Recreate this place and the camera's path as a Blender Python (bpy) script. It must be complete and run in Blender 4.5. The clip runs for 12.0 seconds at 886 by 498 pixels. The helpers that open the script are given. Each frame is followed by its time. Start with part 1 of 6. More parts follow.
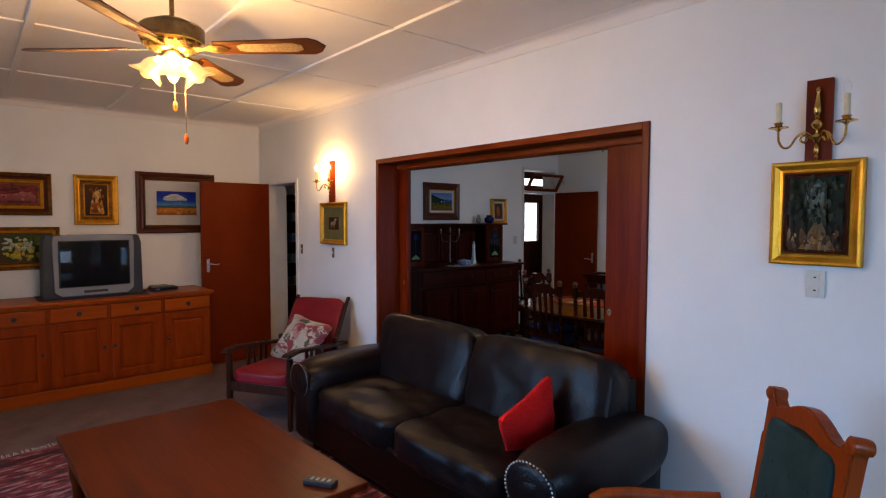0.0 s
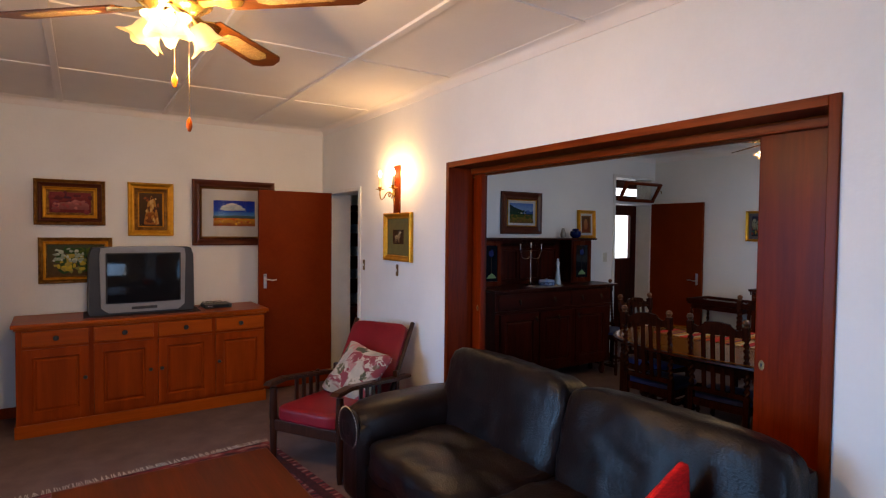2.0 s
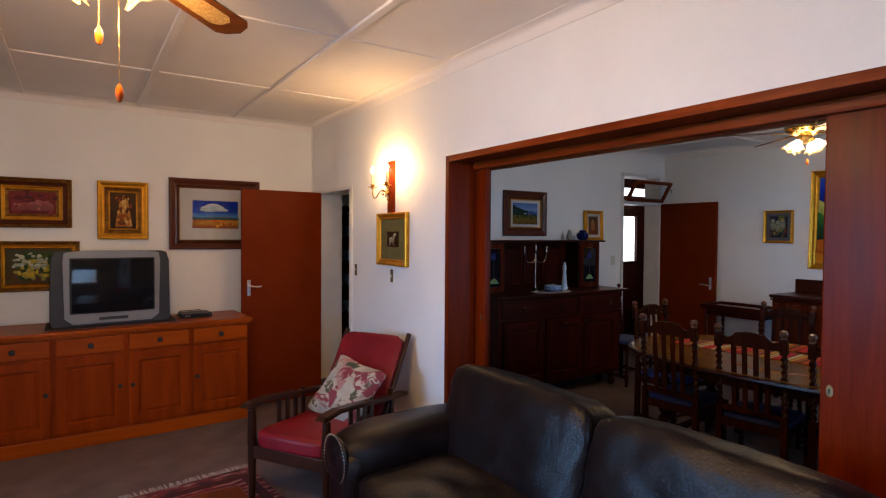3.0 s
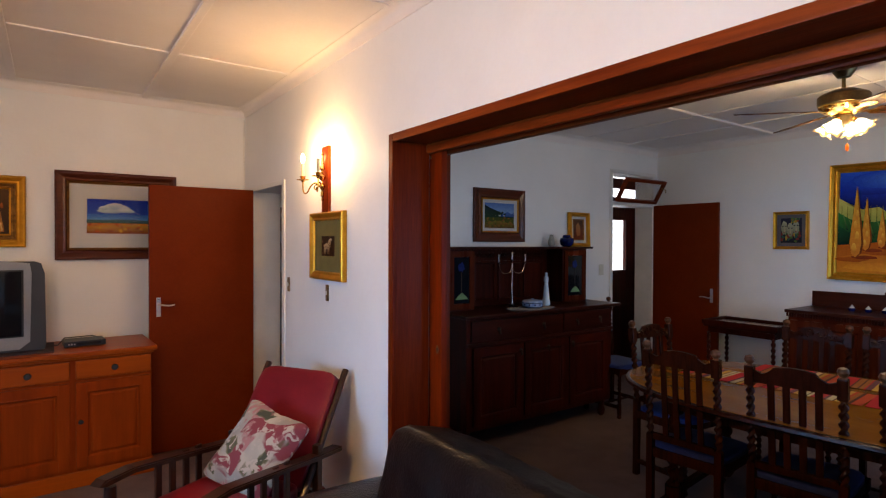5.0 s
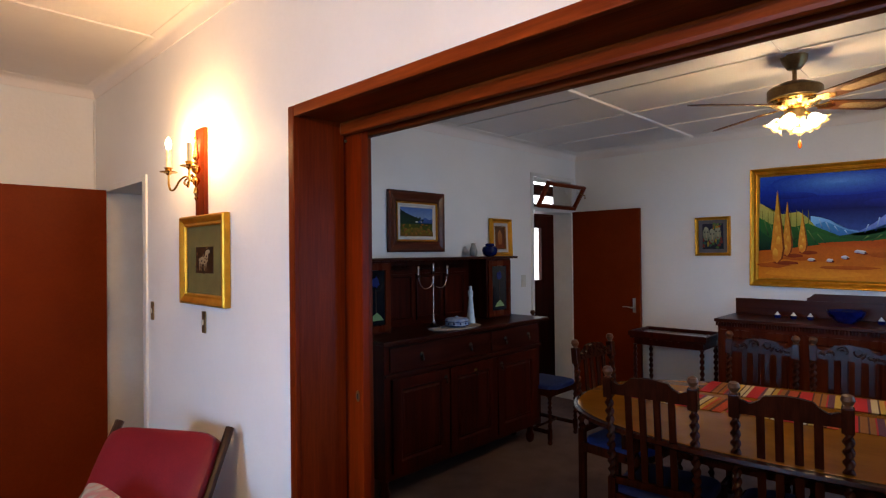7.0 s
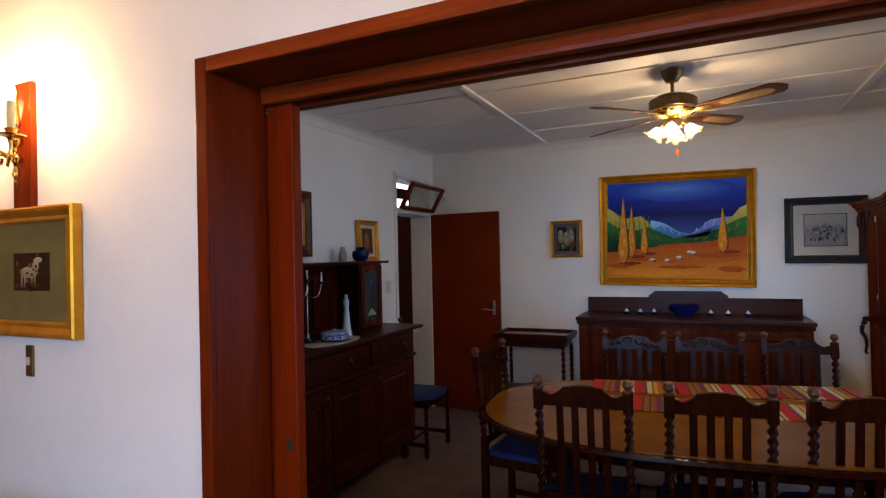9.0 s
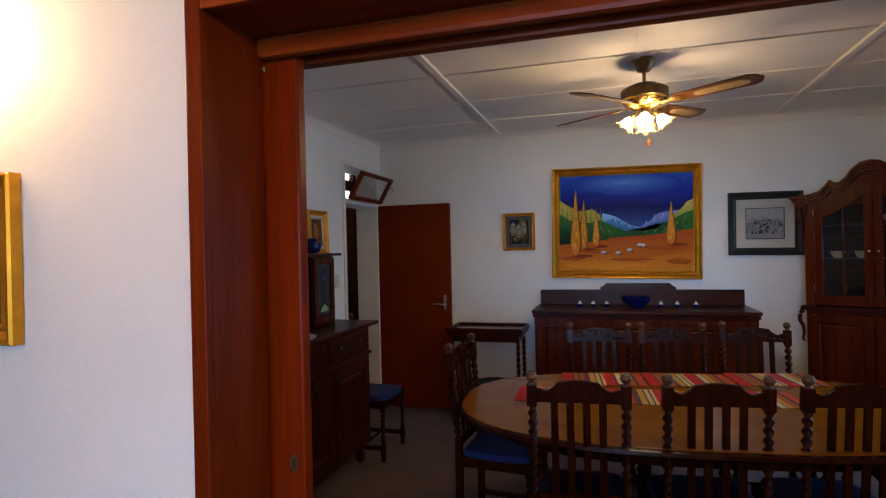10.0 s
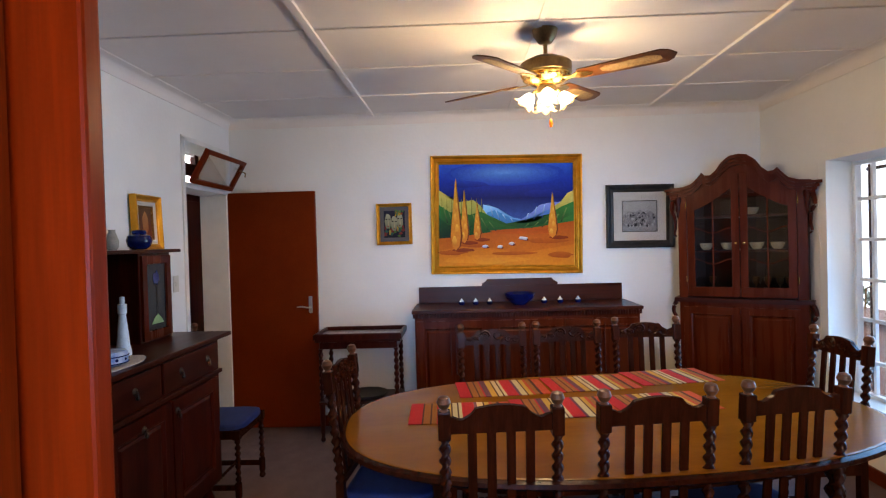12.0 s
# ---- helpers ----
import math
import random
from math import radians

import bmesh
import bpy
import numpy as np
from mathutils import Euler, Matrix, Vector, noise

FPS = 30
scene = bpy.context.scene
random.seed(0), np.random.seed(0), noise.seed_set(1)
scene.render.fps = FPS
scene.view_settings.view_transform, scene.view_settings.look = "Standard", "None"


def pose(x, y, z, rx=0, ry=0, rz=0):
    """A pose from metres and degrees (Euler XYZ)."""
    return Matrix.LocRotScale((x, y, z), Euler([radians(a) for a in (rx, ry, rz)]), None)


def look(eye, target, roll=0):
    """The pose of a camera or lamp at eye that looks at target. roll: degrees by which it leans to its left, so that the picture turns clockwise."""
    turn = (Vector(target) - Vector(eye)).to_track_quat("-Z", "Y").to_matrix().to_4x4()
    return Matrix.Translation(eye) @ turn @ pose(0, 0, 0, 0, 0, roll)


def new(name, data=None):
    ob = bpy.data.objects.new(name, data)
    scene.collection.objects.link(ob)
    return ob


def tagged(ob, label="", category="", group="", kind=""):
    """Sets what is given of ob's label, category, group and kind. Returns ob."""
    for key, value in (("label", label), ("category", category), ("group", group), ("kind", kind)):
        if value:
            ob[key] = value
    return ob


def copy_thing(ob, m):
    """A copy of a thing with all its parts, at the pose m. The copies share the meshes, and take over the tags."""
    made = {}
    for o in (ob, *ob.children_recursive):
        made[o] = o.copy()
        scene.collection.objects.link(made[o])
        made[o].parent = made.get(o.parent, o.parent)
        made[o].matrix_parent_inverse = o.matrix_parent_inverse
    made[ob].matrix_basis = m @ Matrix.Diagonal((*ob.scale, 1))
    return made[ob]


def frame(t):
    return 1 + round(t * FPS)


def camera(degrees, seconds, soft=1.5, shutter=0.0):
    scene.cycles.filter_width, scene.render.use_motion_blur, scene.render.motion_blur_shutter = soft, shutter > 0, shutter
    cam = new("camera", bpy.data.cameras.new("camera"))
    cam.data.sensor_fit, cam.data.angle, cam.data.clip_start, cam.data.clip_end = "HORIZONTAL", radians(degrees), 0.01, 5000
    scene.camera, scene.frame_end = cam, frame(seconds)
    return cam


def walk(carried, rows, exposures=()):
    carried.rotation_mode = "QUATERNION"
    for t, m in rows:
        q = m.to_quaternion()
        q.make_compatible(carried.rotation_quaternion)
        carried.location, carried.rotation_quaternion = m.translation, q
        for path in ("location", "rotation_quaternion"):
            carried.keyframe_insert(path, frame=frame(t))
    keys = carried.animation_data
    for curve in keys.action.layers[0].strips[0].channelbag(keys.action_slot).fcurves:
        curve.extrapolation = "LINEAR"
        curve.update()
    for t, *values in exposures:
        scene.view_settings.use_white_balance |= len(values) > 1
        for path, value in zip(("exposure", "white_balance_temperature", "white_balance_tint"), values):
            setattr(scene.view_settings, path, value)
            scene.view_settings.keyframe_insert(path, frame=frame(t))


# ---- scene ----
cam = camera(76.9, 12.0, soft=1.2)
METRES, EYE, TILT, LEAN, TURN = 4.4, 1.6, 0.0, 0.0, -42.6
PATH = [
    (0, (0.429, 0.151, 1.627), (1.728, 1.668, 1.521), 0.1),
    (0.5, (0.555, 0.29, 1.627), (1.786, 1.863, 1.526), 0.3),
    (1, (0.648, 0.447, 1.62), (1.774, 2.098, 1.535), 0.5),
    (1.5, (0.77, 0.593, 1.611), (1.852, 2.273, 1.527), 0.5),
    (2, (0.896, 0.775, 1.634), (1.982, 2.453, 1.572), 0.6),
    (2.5, (0.983, 0.938, 1.61), (2.072, 2.615, 1.552), 0.5),
    (3, (1.108, 1.141, 1.621), (2.205, 2.812, 1.571), 0.4),
    (3.2, (1.159, 1.196, 1.614), (2.259, 2.865, 1.564), 0.4),
    (5, (1.776, 1.808, 1.607), (2.929, 3.442, 1.585), 0.2),
    (5.5, (1.928, 1.955, 1.596), (3.107, 3.57, 1.58), 0.1),
    (6, (2.079, 2.103, 1.617), (3.298, 3.688, 1.615), 0.0),
    (6.5, (2.125, 2.263, 1.602), (3.408, 3.797, 1.607), -0.2),
    (7, (2.091, 2.415, 1.604), (3.524, 3.811, 1.62), -0.6),
    (7.5, (2.108, 2.537, 1.6), (3.664, 3.794, 1.618), -0.9),
    (7.7, (2.127, 2.605, 1.589), (3.725, 3.807, 1.61), -1.2),
    (9.3, (2.09, 3.131, 1.612), (3.94, 3.891, 1.63), -1.2),
    (9.5, (2.110, 3.202, 1.601), (3.981, 3.909, 1.616), -1.2),
    (10, (2.172, 3.373, 1.585), (4.087, 3.95, 1.586), -1.3),
    (10.5, (2.266, 3.535, 1.612), (4.225, 3.937, 1.602), -1.4),
    (11, (2.367, 3.648, 1.601), (4.351, 3.898, 1.584), -1.5),
    (11.5, (2.541, 3.668, 1.57), (4.537, 3.799, 1.55), -1.7),
    (12, (2.69, 3.629, 1.574), (4.689, 3.7, 1.547), -1.6),
]
walk(cam, [(t, look(eye, target, roll)) for t, eye, target, roll in PATH],
     [(0, -0.06), (2.5, 0.13), (5.5, 0.33), (7.5, 0.38), (10, 0.30), (11, 0.64), (12, 1.34)])

# ---- world and light ----
world = bpy.data.worlds.new("world")
scene.world = world
world.use_nodes = True
_sky = world.node_tree.nodes.new("ShaderNodeTexSky")
_sky.sky_type, _sky.sun_disc, _sky.sun_elevation, _sky.sun_rotation = "NISHITA", False, radians(56), radians(20)
world.node_tree.links.new(_sky.outputs[0], world.node_tree.nodes["Background"].inputs[0])
world.node_tree.nodes["Background"].inputs[1].default_value = 0.12


def lamp(name, kind, m, power, colour, size=0.1, size_y=None, spread=None):
    data = bpy.data.lights.new(name, kind)
    data.energy, data.color = power, colour
    if kind == "AREA":
        data.shape, data.size, data.size_y = "RECTANGLE", size, size_y or size
        if spread:
            data.spread = radians(spread)
    elif kind == "POINT":
        data.shadow_soft_size = size
    ob = new(name, data)
    ob.matrix_world = m
    return ob


DAY = (0.16, 0.49, 1.0)
WARM = (1.0, 0.58, 0.235)
sun = bpy.data.lights.new("sun", "SUN")
sun.energy, sun.angle, sun.color = 2.5, radians(0.5), (1.0, 0.95, 0.88)
new("sun", sun).matrix_world = look((-2, 10, 16), (0, 0, 0))
lamp("window_light_west", "AREA", look((-1.72, 3.4, 1.45), (1.4, 2.9, 0.5)), 36, DAY, 1.8, 1.2, 92)
lamp("window_light_south", "AREA", look((0.9, -1.72, 1.45), (2.2, 1.0, 0.3)), 17, DAY, 1.6, 1.2, 95)
lamp("window_light_dining", "AREA", look((5.85, 0.78, 1.25), (5.8, 3.0, 0.6)), 14, DAY, 1.25, 1.45, 120)
for i, (x, y, z) in enumerate(((1.14, 2.79, 2.20), (1.25, 2.89, 2.20), (1.11, 2.92, 2.20))):
    lamp("fan_bulb", "POINT", pose(x, y, z), 20.5, WARM, 0.035)
for x, y in ((5.56, 3.09), (5.76, 3.09), (5.66, 3.29)):
    lamp("dining_bulb", "POINT", pose(x, y, 2.26), 3.9, (1.0, 0.68, 0.36), 0.02)
lamp("sconce_bulb", "POINT", pose(3.052, 5.114, 2.128), 6.3, WARM, 0.012)
lamp("sconce_bulb", "POINT", pose(3.052, 4.874, 2.128), 7.2, WARM, 0.012)

# ---- materials ----
def nodes_of(name):
    m = bpy.data.materials.new(name)
    m.use_nodes = True
    return m, m.node_tree, m.node_tree.nodes["Principled BSDF"]


def surface(name, c1, c2, scale=8.0, rough=0.5, bump=0.1, stretch=(1, 1, 1), metal=0.0, coat=0.0, fine=120.0, rough2=None, var=0.25, sheen=0.0, gloss=0.3):
    """Two-scale surface: broad patches between two colours, fine grain, bump, roughness change."""
    m, nt, bs = nodes_of(name)
    n, l = nt.nodes, nt.links
    tc = n.new("ShaderNodeTexCoord")
    mp = n.new("ShaderNodeMapping")
    mp.inputs["Scale"].default_value = stretch
    l.new(tc.outputs["Object"], mp.inputs[0])
    a = n.new("ShaderNodeTexNoise")
    a.inputs["Scale"].default_value, a.inputs["Detail"].default_value, a.inputs["Roughness"].default_value = scale, 6, 0.6
    b = n.new("ShaderNodeTexNoise")
    b.inputs["Scale"].default_value, b.inputs["Detail"].default_value = fine, 3
    l.new(mp.outputs[0], a.inputs["Vector"]), l.new(mp.outputs[0], b.inputs["Vector"])
    r = n.new("ShaderNodeValToRGB")
    r.color_ramp.elements[0].position, r.color_ramp.elements[1].position = 0.3, 0.7
    r.color_ramp.elements[0].color, r.color_ramp.elements[1].color = (*c1, 1), (*c2, 1)
    l.new(a.outputs[0], r.inputs[0])
    mix = n.new("ShaderNodeMixRGB")
    mix.blend_type, mix.inputs[0].default_value = "OVERLAY", var
    l.new(r.outputs[0], mix.inputs[1]), l.new(b.outputs[0], mix.inputs[2])
    l.new(mix.outputs[0], bs.inputs["Base Color"])
    mr = n.new("ShaderNodeMapRange")
    mr.inputs[3].default_value, mr.inputs[4].default_value = rough, rough2 if rough2 is not None else min(1, rough + 0.15)
    l.new(a.outputs[0], mr.inputs[0]), l.new(mr.outputs[0], bs.inputs["Roughness"])
    bp = n.new("ShaderNodeBump")
    bp.inputs["Strength"].default_value, bp.inputs["Distance"].default_value = bump, 0.004
    l.new(b.outputs[0], bp.inputs["Height"]), l.new(bp.outputs[0], bs.inputs["Normal"])
    bs.inputs["Metallic"].default_value = metal
    bs.inputs["Coat Weight"].default_value, bs.inputs["Coat Roughness"].default_value = coat, 0.15
    bs.inputs["Sheen Weight"].default_value = sheen
    bs.inputs["Specular IOR Level"].default_value = gloss
    return m


def wood(name, c1, c2, along="z", rough=0.35, coat=0.2, scale=5.0, gloss=0.2, var=0.35):
    s = {"x": (0.6, 9, 9), "y": (9, 0.6, 9), "z": (9, 9, 0.6)}[along]
    return surface(name, c1, c2, scale * 0.5, rough, 0.12, s, coat=coat, fine=scale * 3, var=var, gloss=gloss)


def glow(name, colour, strength, body=1.0):
    m, nt, bs = nodes_of(name)
    bs.inputs["Base Color"].default_value = (*(c * body for c in colour), 1)
    bs.inputs["Emission Color"].default_value, bs.inputs["Emission Strength"].default_value = (*colour, 1), strength
    return m


def glass(name, tint=(1, 1, 1), rough=0.0):
    m, nt, bs = nodes_of(name)
    n, l = nt.nodes, nt.links
    tr, gl, mx, lw, mr = n.new("ShaderNodeBsdfTransparent"), n.new("ShaderNodeBsdfGlossy"), n.new("ShaderNodeMixShader"), n.new("ShaderNodeLayerWeight"), n.new("ShaderNodeMath")
    tr.inputs[0].default_value = (*tint, 1)
    gl.inputs["Roughness"].default_value = rough
    mr.operation, mr.inputs[1].default_value = "POWER", 3.0
    ad = n.new("ShaderNodeMath")
    ad.operation, ad.inputs[1].default_value, ad.inputs[2].default_value = "MULTIPLY_ADD", 0.6, 0.03
    l.new(lw.outputs["Facing"], mr.inputs[0]), l.new(mr.outputs[0], ad.inputs[0]), l.new(ad.outputs[0], mx.inputs[0]), l.new(tr.outputs[0], mx.inputs[1]), l.new(gl.outputs[0], mx.inputs[2])
    l.new(mx.outputs[0], n["Material Output"].inputs[0])
    return m


def painted():
    """Oil paint on canvas; its colours are the picture's own, with brush relief."""
    m, nt, bs = nodes_of("oil_paint")
    n, l = nt.nodes, nt.links
    a = n.new("ShaderNodeVertexColor")
    a.layer_name = "paint"
    tc, no = n.new("ShaderNodeTexCoord"), n.new("ShaderNodeTexNoise")
    no.inputs["Scale"].default_value, no.inputs["Detail"].default_value, no.inputs["Roughness"].default_value, no.inputs["Distortion"].default_value = 34, 8, 0.72, 0.6
    l.new(tc.outputs["Object"], no.inputs["Vector"])
    mx = n.new("ShaderNodeMixRGB")
    mx.blend_type, mx.inputs[0].default_value = "OVERLAY", 0.42
    l.new(a.outputs[0], mx.inputs[1]), l.new(no.outputs[0], mx.inputs[2]), l.new(mx.outputs[0], bs.inputs["Base Color"])
    bp = n.new("ShaderNodeBump")
    bp.inputs["Strength"].default_value, bp.inputs["Distance"].default_value = 0.2, 0.002
    l.new(no.outputs[0], bp.inputs["Height"]), l.new(bp.outputs[0], bs.inputs["Normal"])
    bs.inputs["Roughness"].default_value, bs.inputs["Specular IOR Level"].default_value = 0.5, 0.12
    return m


PLASTER = surface("white_plaster", (0.76, 0.75, 0.73), (0.82, 0.81, 0.79), 1.6, 0.55, 0.25, fine=45, var=0.06)
CEIL = surface("white_ceiling_board", (0.76, 0.71, 0.68), (0.82, 0.77, 0.74), 2.0, 0.6, 0.12, fine=60, var=0.06)
TRIM = surface("white_gloss_paint", (0.68, 0.66, 0.62), (0.76, 0.74, 0.70), 6, 0.3, 0.06, var=0.08)
CARPET = surface("beige_carpet", (0.112, 0.071, 0.066), (0.166, 0.108, 0.098), 5, 0.95, 0.9, fine=260, var=0.6)
MERANTI = wood("red_stained_meranti", (0.095, 0.0105, 0.0012), (0.165, 0.022, 0.0025), "z", 0.26, 0.0, gloss=0.10)
MERANTI_LEAF = wood("orange_red_meranti_leaf", (0.105, 0.0095, 0.0009), (0.190, 0.0190, 0.0014), "z", 0.24, 0.0, 3.0, gloss=0.08)
MERANTI_Y = wood("red_stained_meranti_beam", (0.115, 0.0140, 0.002), (0.25, 0.0440, 0.006), "y", 0.26, 0.0, gloss=0.10)
DOORPAINT = surface("brown_door_paint", (0.135, 0.0160, 0.0016), (0.170, 0.0225, 0.0024), 2.5, 0.34, 0.05, fine=70, var=0.1, coat=0.0, gloss=0.06)
DARKOAK = wood("dark_oak", (0.018, 0.0019, 0.0007), (0.056, 0.0062, 0.0017), "z", 0.24, 0.0, gloss=0.12)
DARKOAK_X = wood("dark_oak_top", (0.020, 0.0026, 0.0009), (0.048, 0.0066, 0.0020), "x", 0.26, 0.0, gloss=0.14)
CHAIRWOOD = wood("chair_oak", (0.013, 0.0026, 0.0009), (0.042, 0.0080, 0.0022), "z", 0.16, 0.0, 8, gloss=0.09, var=0.25)
BALLWOOD = wood("worn_oak", (0.07, 0.024, 0.010), (0.13, 0.045, 0.018), "z", 0.3, 0.2, 8)
MAHOG = wood("mahogany", (0.048, 0.0058, 0.0012), (0.090, 0.0125, 0.0021), "z", 0.20, 0.0, 3.0, gloss=0.09, var=0.14)
CEDAR = wood("coffee_table_wood", (0.048, 0.0068, 0.0010), (0.098, 0.0160, 0.0022), "y", 0.24, 0.0, 3, gloss=0.14)
PINE = wood("orange_pine", (0.175, 0.0230, 0.0014), (0.275, 0.0410, 0.0026), "z", 0.30, 0.0, 3.0, gloss=0.07, var=0.12)
PINE_X = wood("orange_pine_top", (0.24, 0.040, 0.003), (0.35, 0.066, 0.004), "x", 0.26, 0.0, 3.0, gloss=0.10, var=0.14)
WALNUT = wood("armchair_wood", (0.020, 0.006, 0.003), (0.045, 0.013, 0.006), "z", 0.3, 0.2)
CARVED = wood("orange_carved_wood", (0.20, 0.028, 0.003), (0.30, 0.050, 0.005), "z", 0.28, 0.1, gloss=0.2)
LEATHER = surface("black_leather", (0.0040, 0.0021, 0.0022), (0.0085, 0.0042, 0.0042), 7, 0.26, 0.6, fine=110, var=0.3, rough2=0.42, gloss=0.22)
VINYL = surface("red_vinyl", (0.15, 0.004, 0.010), (0.21, 0.007, 0.014), 5, 0.33, 0.25, fine=160, var=0.15)
REDKNIT = surface("red_knit", (0.50, 0.003, 0.002), (0.68, 0.006, 0.004), 30, 0.85, 0.9, (1, 1, 3), fine=60, var=0.4)
TEAL = surface("teal_velvet", (0.010, 0.032, 0.034), (0.022, 0.056, 0.056), 12, 0.75, 0.4, fine=200, var=0.3, sheen=0.08, gloss=0.1)
BLUESEAT = surface("blue_seat_cloth", (0.004, 0.012, 0.075), (0.008, 0.024, 0.13), 30, 0.6, 0.4, fine=160, var=0.3)
GOLD = surface("gold_leaf", (0.52, 0.225, 0.014), (0.74, 0.355, 0.030), 12, 0.30, 0.12, fine=60, metal=0.75, var=0.12, rough2=0.42)
GOLDDARK = surface("antique_gold", (0.10, 0.038, 0.006), (0.30, 0.14, 0.025), 26, 0.36, 0.5, fine=80, metal=0.6, var=0.5)
BROWNFRAME = wood("brown_frame", (0.050, 0.009, 0.003), (0.095, 0.019, 0.006), "x", 0.3, 0.1, 8)
BLACKFRAME = surface("black_frame", (0.012, 0.011, 0.011), (0.030, 0.026, 0.024), 20, 0.35, 0.2)
MOUNT = surface("card_mount", (0.50, 0.48, 0.44), (0.54, 0.51, 0.47), 5, 0.8, 0.05, var=0.05)
GREENMOUNT = surface("olive_mount", (0.13, 0.10, 0.030), (0.16, 0.13, 0.04), 12, 0.8, 0.1, var=0.1)
GREYMOUNT = surface("grey_mount", (0.085, 0.080, 0.085), (0.11, 0.10, 0.11), 12, 0.8, 0.1, var=0.1)
PAINT = painted()
BRASS = surface("brass", (0.58, 0.34, 0.08), (0.80, 0.52, 0.16), 14, 0.16, 0.1, metal=1.0, var=0.2)
ANTIQUE = surface("antique_brass", (0.16, 0.10, 0.045), (0.30, 0.20, 0.085), 18, 0.28, 0.2, metal=0.9, var=0.3)
STEEL = surface("satin_steel", (0.55, 0.55, 0.54), (0.70, 0.70, 0.69), 14, 0.22, 0.1, metal=1.0, var=0.1)
SILVER = surface("worn_silver_plate", (0.22, 0.15, 0.12), (0.48, 0.37, 0.32), 18, 0.16, 0.2, metal=1.0, var=0.3)
PLASTIC = surface("silver_plastic", (0.20, 0.21, 0.24), (0.25, 0.26, 0.29), 5, 0.35, 0.05, var=0.08)
DARKPLASTIC = surface("slate_plastic", (0.028, 0.032, 0.042), (0.040, 0.045, 0.058), 5, 0.45, 0.1, var=0.1)
BLACKPLASTIC = surface("black_plastic", (0.012, 0.012, 0.014), (0.024, 0.024, 0.027), 10, 0.35, 0.1)
WHITEPLASTIC = surface("cream_plastic", (0.58, 0.56, 0.48), (0.64, 0.62, 0.54), 10, 0.35, 0.05, var=0.05)
SCREEN = surface("tv_glass", (0.006, 0.007, 0.010), (0.008, 0.009, 0.012), 3, 0.05, 0.0, var=0.0, rough2=0.07)
SCREEN.node_tree.nodes["Principled BSDF"].inputs["Specular IOR Level"].default_value = 0.25
CANDLE = surface("cream_candle", (0.66, 0.55, 0.34), (0.74, 0.63, 0.42), 30, 0.5, 0.1, var=0.1)
SHADE = glow("lit_frosted_glass", (1.0, 0.66, 0.26), 0.95, 0.22)
SHADE_WHITE = glow("lit_white_glass", (1.0, 0.92, 0.74), 3.6)
SHADE_EDGE = glow("frosted_glass_rim", (1.0, 0.56, 0.20), 0.60, 0.30)
BULB = glow("lit_bulb", (1.0, 0.82, 0.50), 30.0)
OUTSIDE = glow("bright_outdoors", (0.93, 0.96, 1.0), 2.2)
CANE = surface("woven_cane", (0.22, 0.13, 0.05), (0.36, 0.24, 0.10), 60, 0.6, 1.0, fine=150, var=0.6)
BLADE = wood("fan_blade_wood", (0.055, 0.016, 0.003), (0.11, 0.034, 0.007), "x", 0.3, 0.1, gloss=0.2)
CHINA = surface("blue_white_china", (0.60, 0.66, 0.74), (0.16, 0.26, 0.52), 26, 0.15, 0.05, var=0.1)
WHITECHINA = surface("white_china", (0.70, 0.70, 0.68), (0.78, 0.78, 0.76), 10, 0.2, 0.05, var=0.05)
COBALT = surface("cobalt_glaze", (0.0015, 0.0030, 0.034), (0.006, 0.013, 0.12), 22, 0.10, 0.05)
IRON = surface("dark_drop_handle_metal", (0.020, 0.012, 0.008), (0.05, 0.03, 0.018), 18, 0.35, 0.2, metal=0.6)
LACE = surface("lace_doily", (0.40, 0.34, 0.30), (0.62, 0.56, 0.50), 80, 0.9, 0.8)
GLASS = glass("clear_glass")
DARKGLASS = glass("cabinet_glass", (0.82, 0.84, 0.86))
# near-black base colour that holds the shade inside the glazed cabinet
CASE_SHADE = surface("shaded_case_interior", (0.016, 0.010, 0.008), (0.030, 0.018, 0.014), 8, 0.7, 0.1)
GREENGLASS = surface("green_leaded_glass", (0.16, 0.26, 0.11), (0.22, 0.34, 0.15), 20, 0.12, 0.1)
LEADBLUE = surface("blue_leaded_glass", (0.008, 0.015, 0.09), (0.016, 0.028, 0.14), 20, 0.12, 0.1)
WHITEBAR = surface("white_painted_steel", (0.70, 0.72, 0.75), (0.78, 0.80, 0.83), 10, 0.35, 0.05, var=0.05)
GROUND = surface("paving", (0.30, 0.27, 0.24), (0.42, 0.38, 0.34), 3, 0.8, 0.4)


# ---- mesh helpers ----
def finish(name, bm, material, parent=None, label="", smooth=False):
    bmesh.ops.recalc_face_normals(bm, faces=bm.faces)
    me = bpy.data.meshes.new(name)
    if smooth:
        for f in bm.faces:
            f.smooth = True
    bm.to_mesh(me)
    bm.free()
    for m in material if isinstance(material, (list, tuple)) else (material,):
        me.materials.append(m)
    if smooth:
        me.set_sharp_from_angle(angle=radians(40))
    ob = new(name, me)
    if parent:
        ob.parent = parent
    if label:
        ob["label"] = label
    return ob


def part(name, bm, material, parent, label="", smooth=False):
    return finish(name, bm, material, parent, label, smooth)


def empty(name, m, label, category, group=""):
    ob = new(name)
    ob.empty_display_size = 0.05
    ob.matrix_world = m
    return tagged(ob, label, category, group)


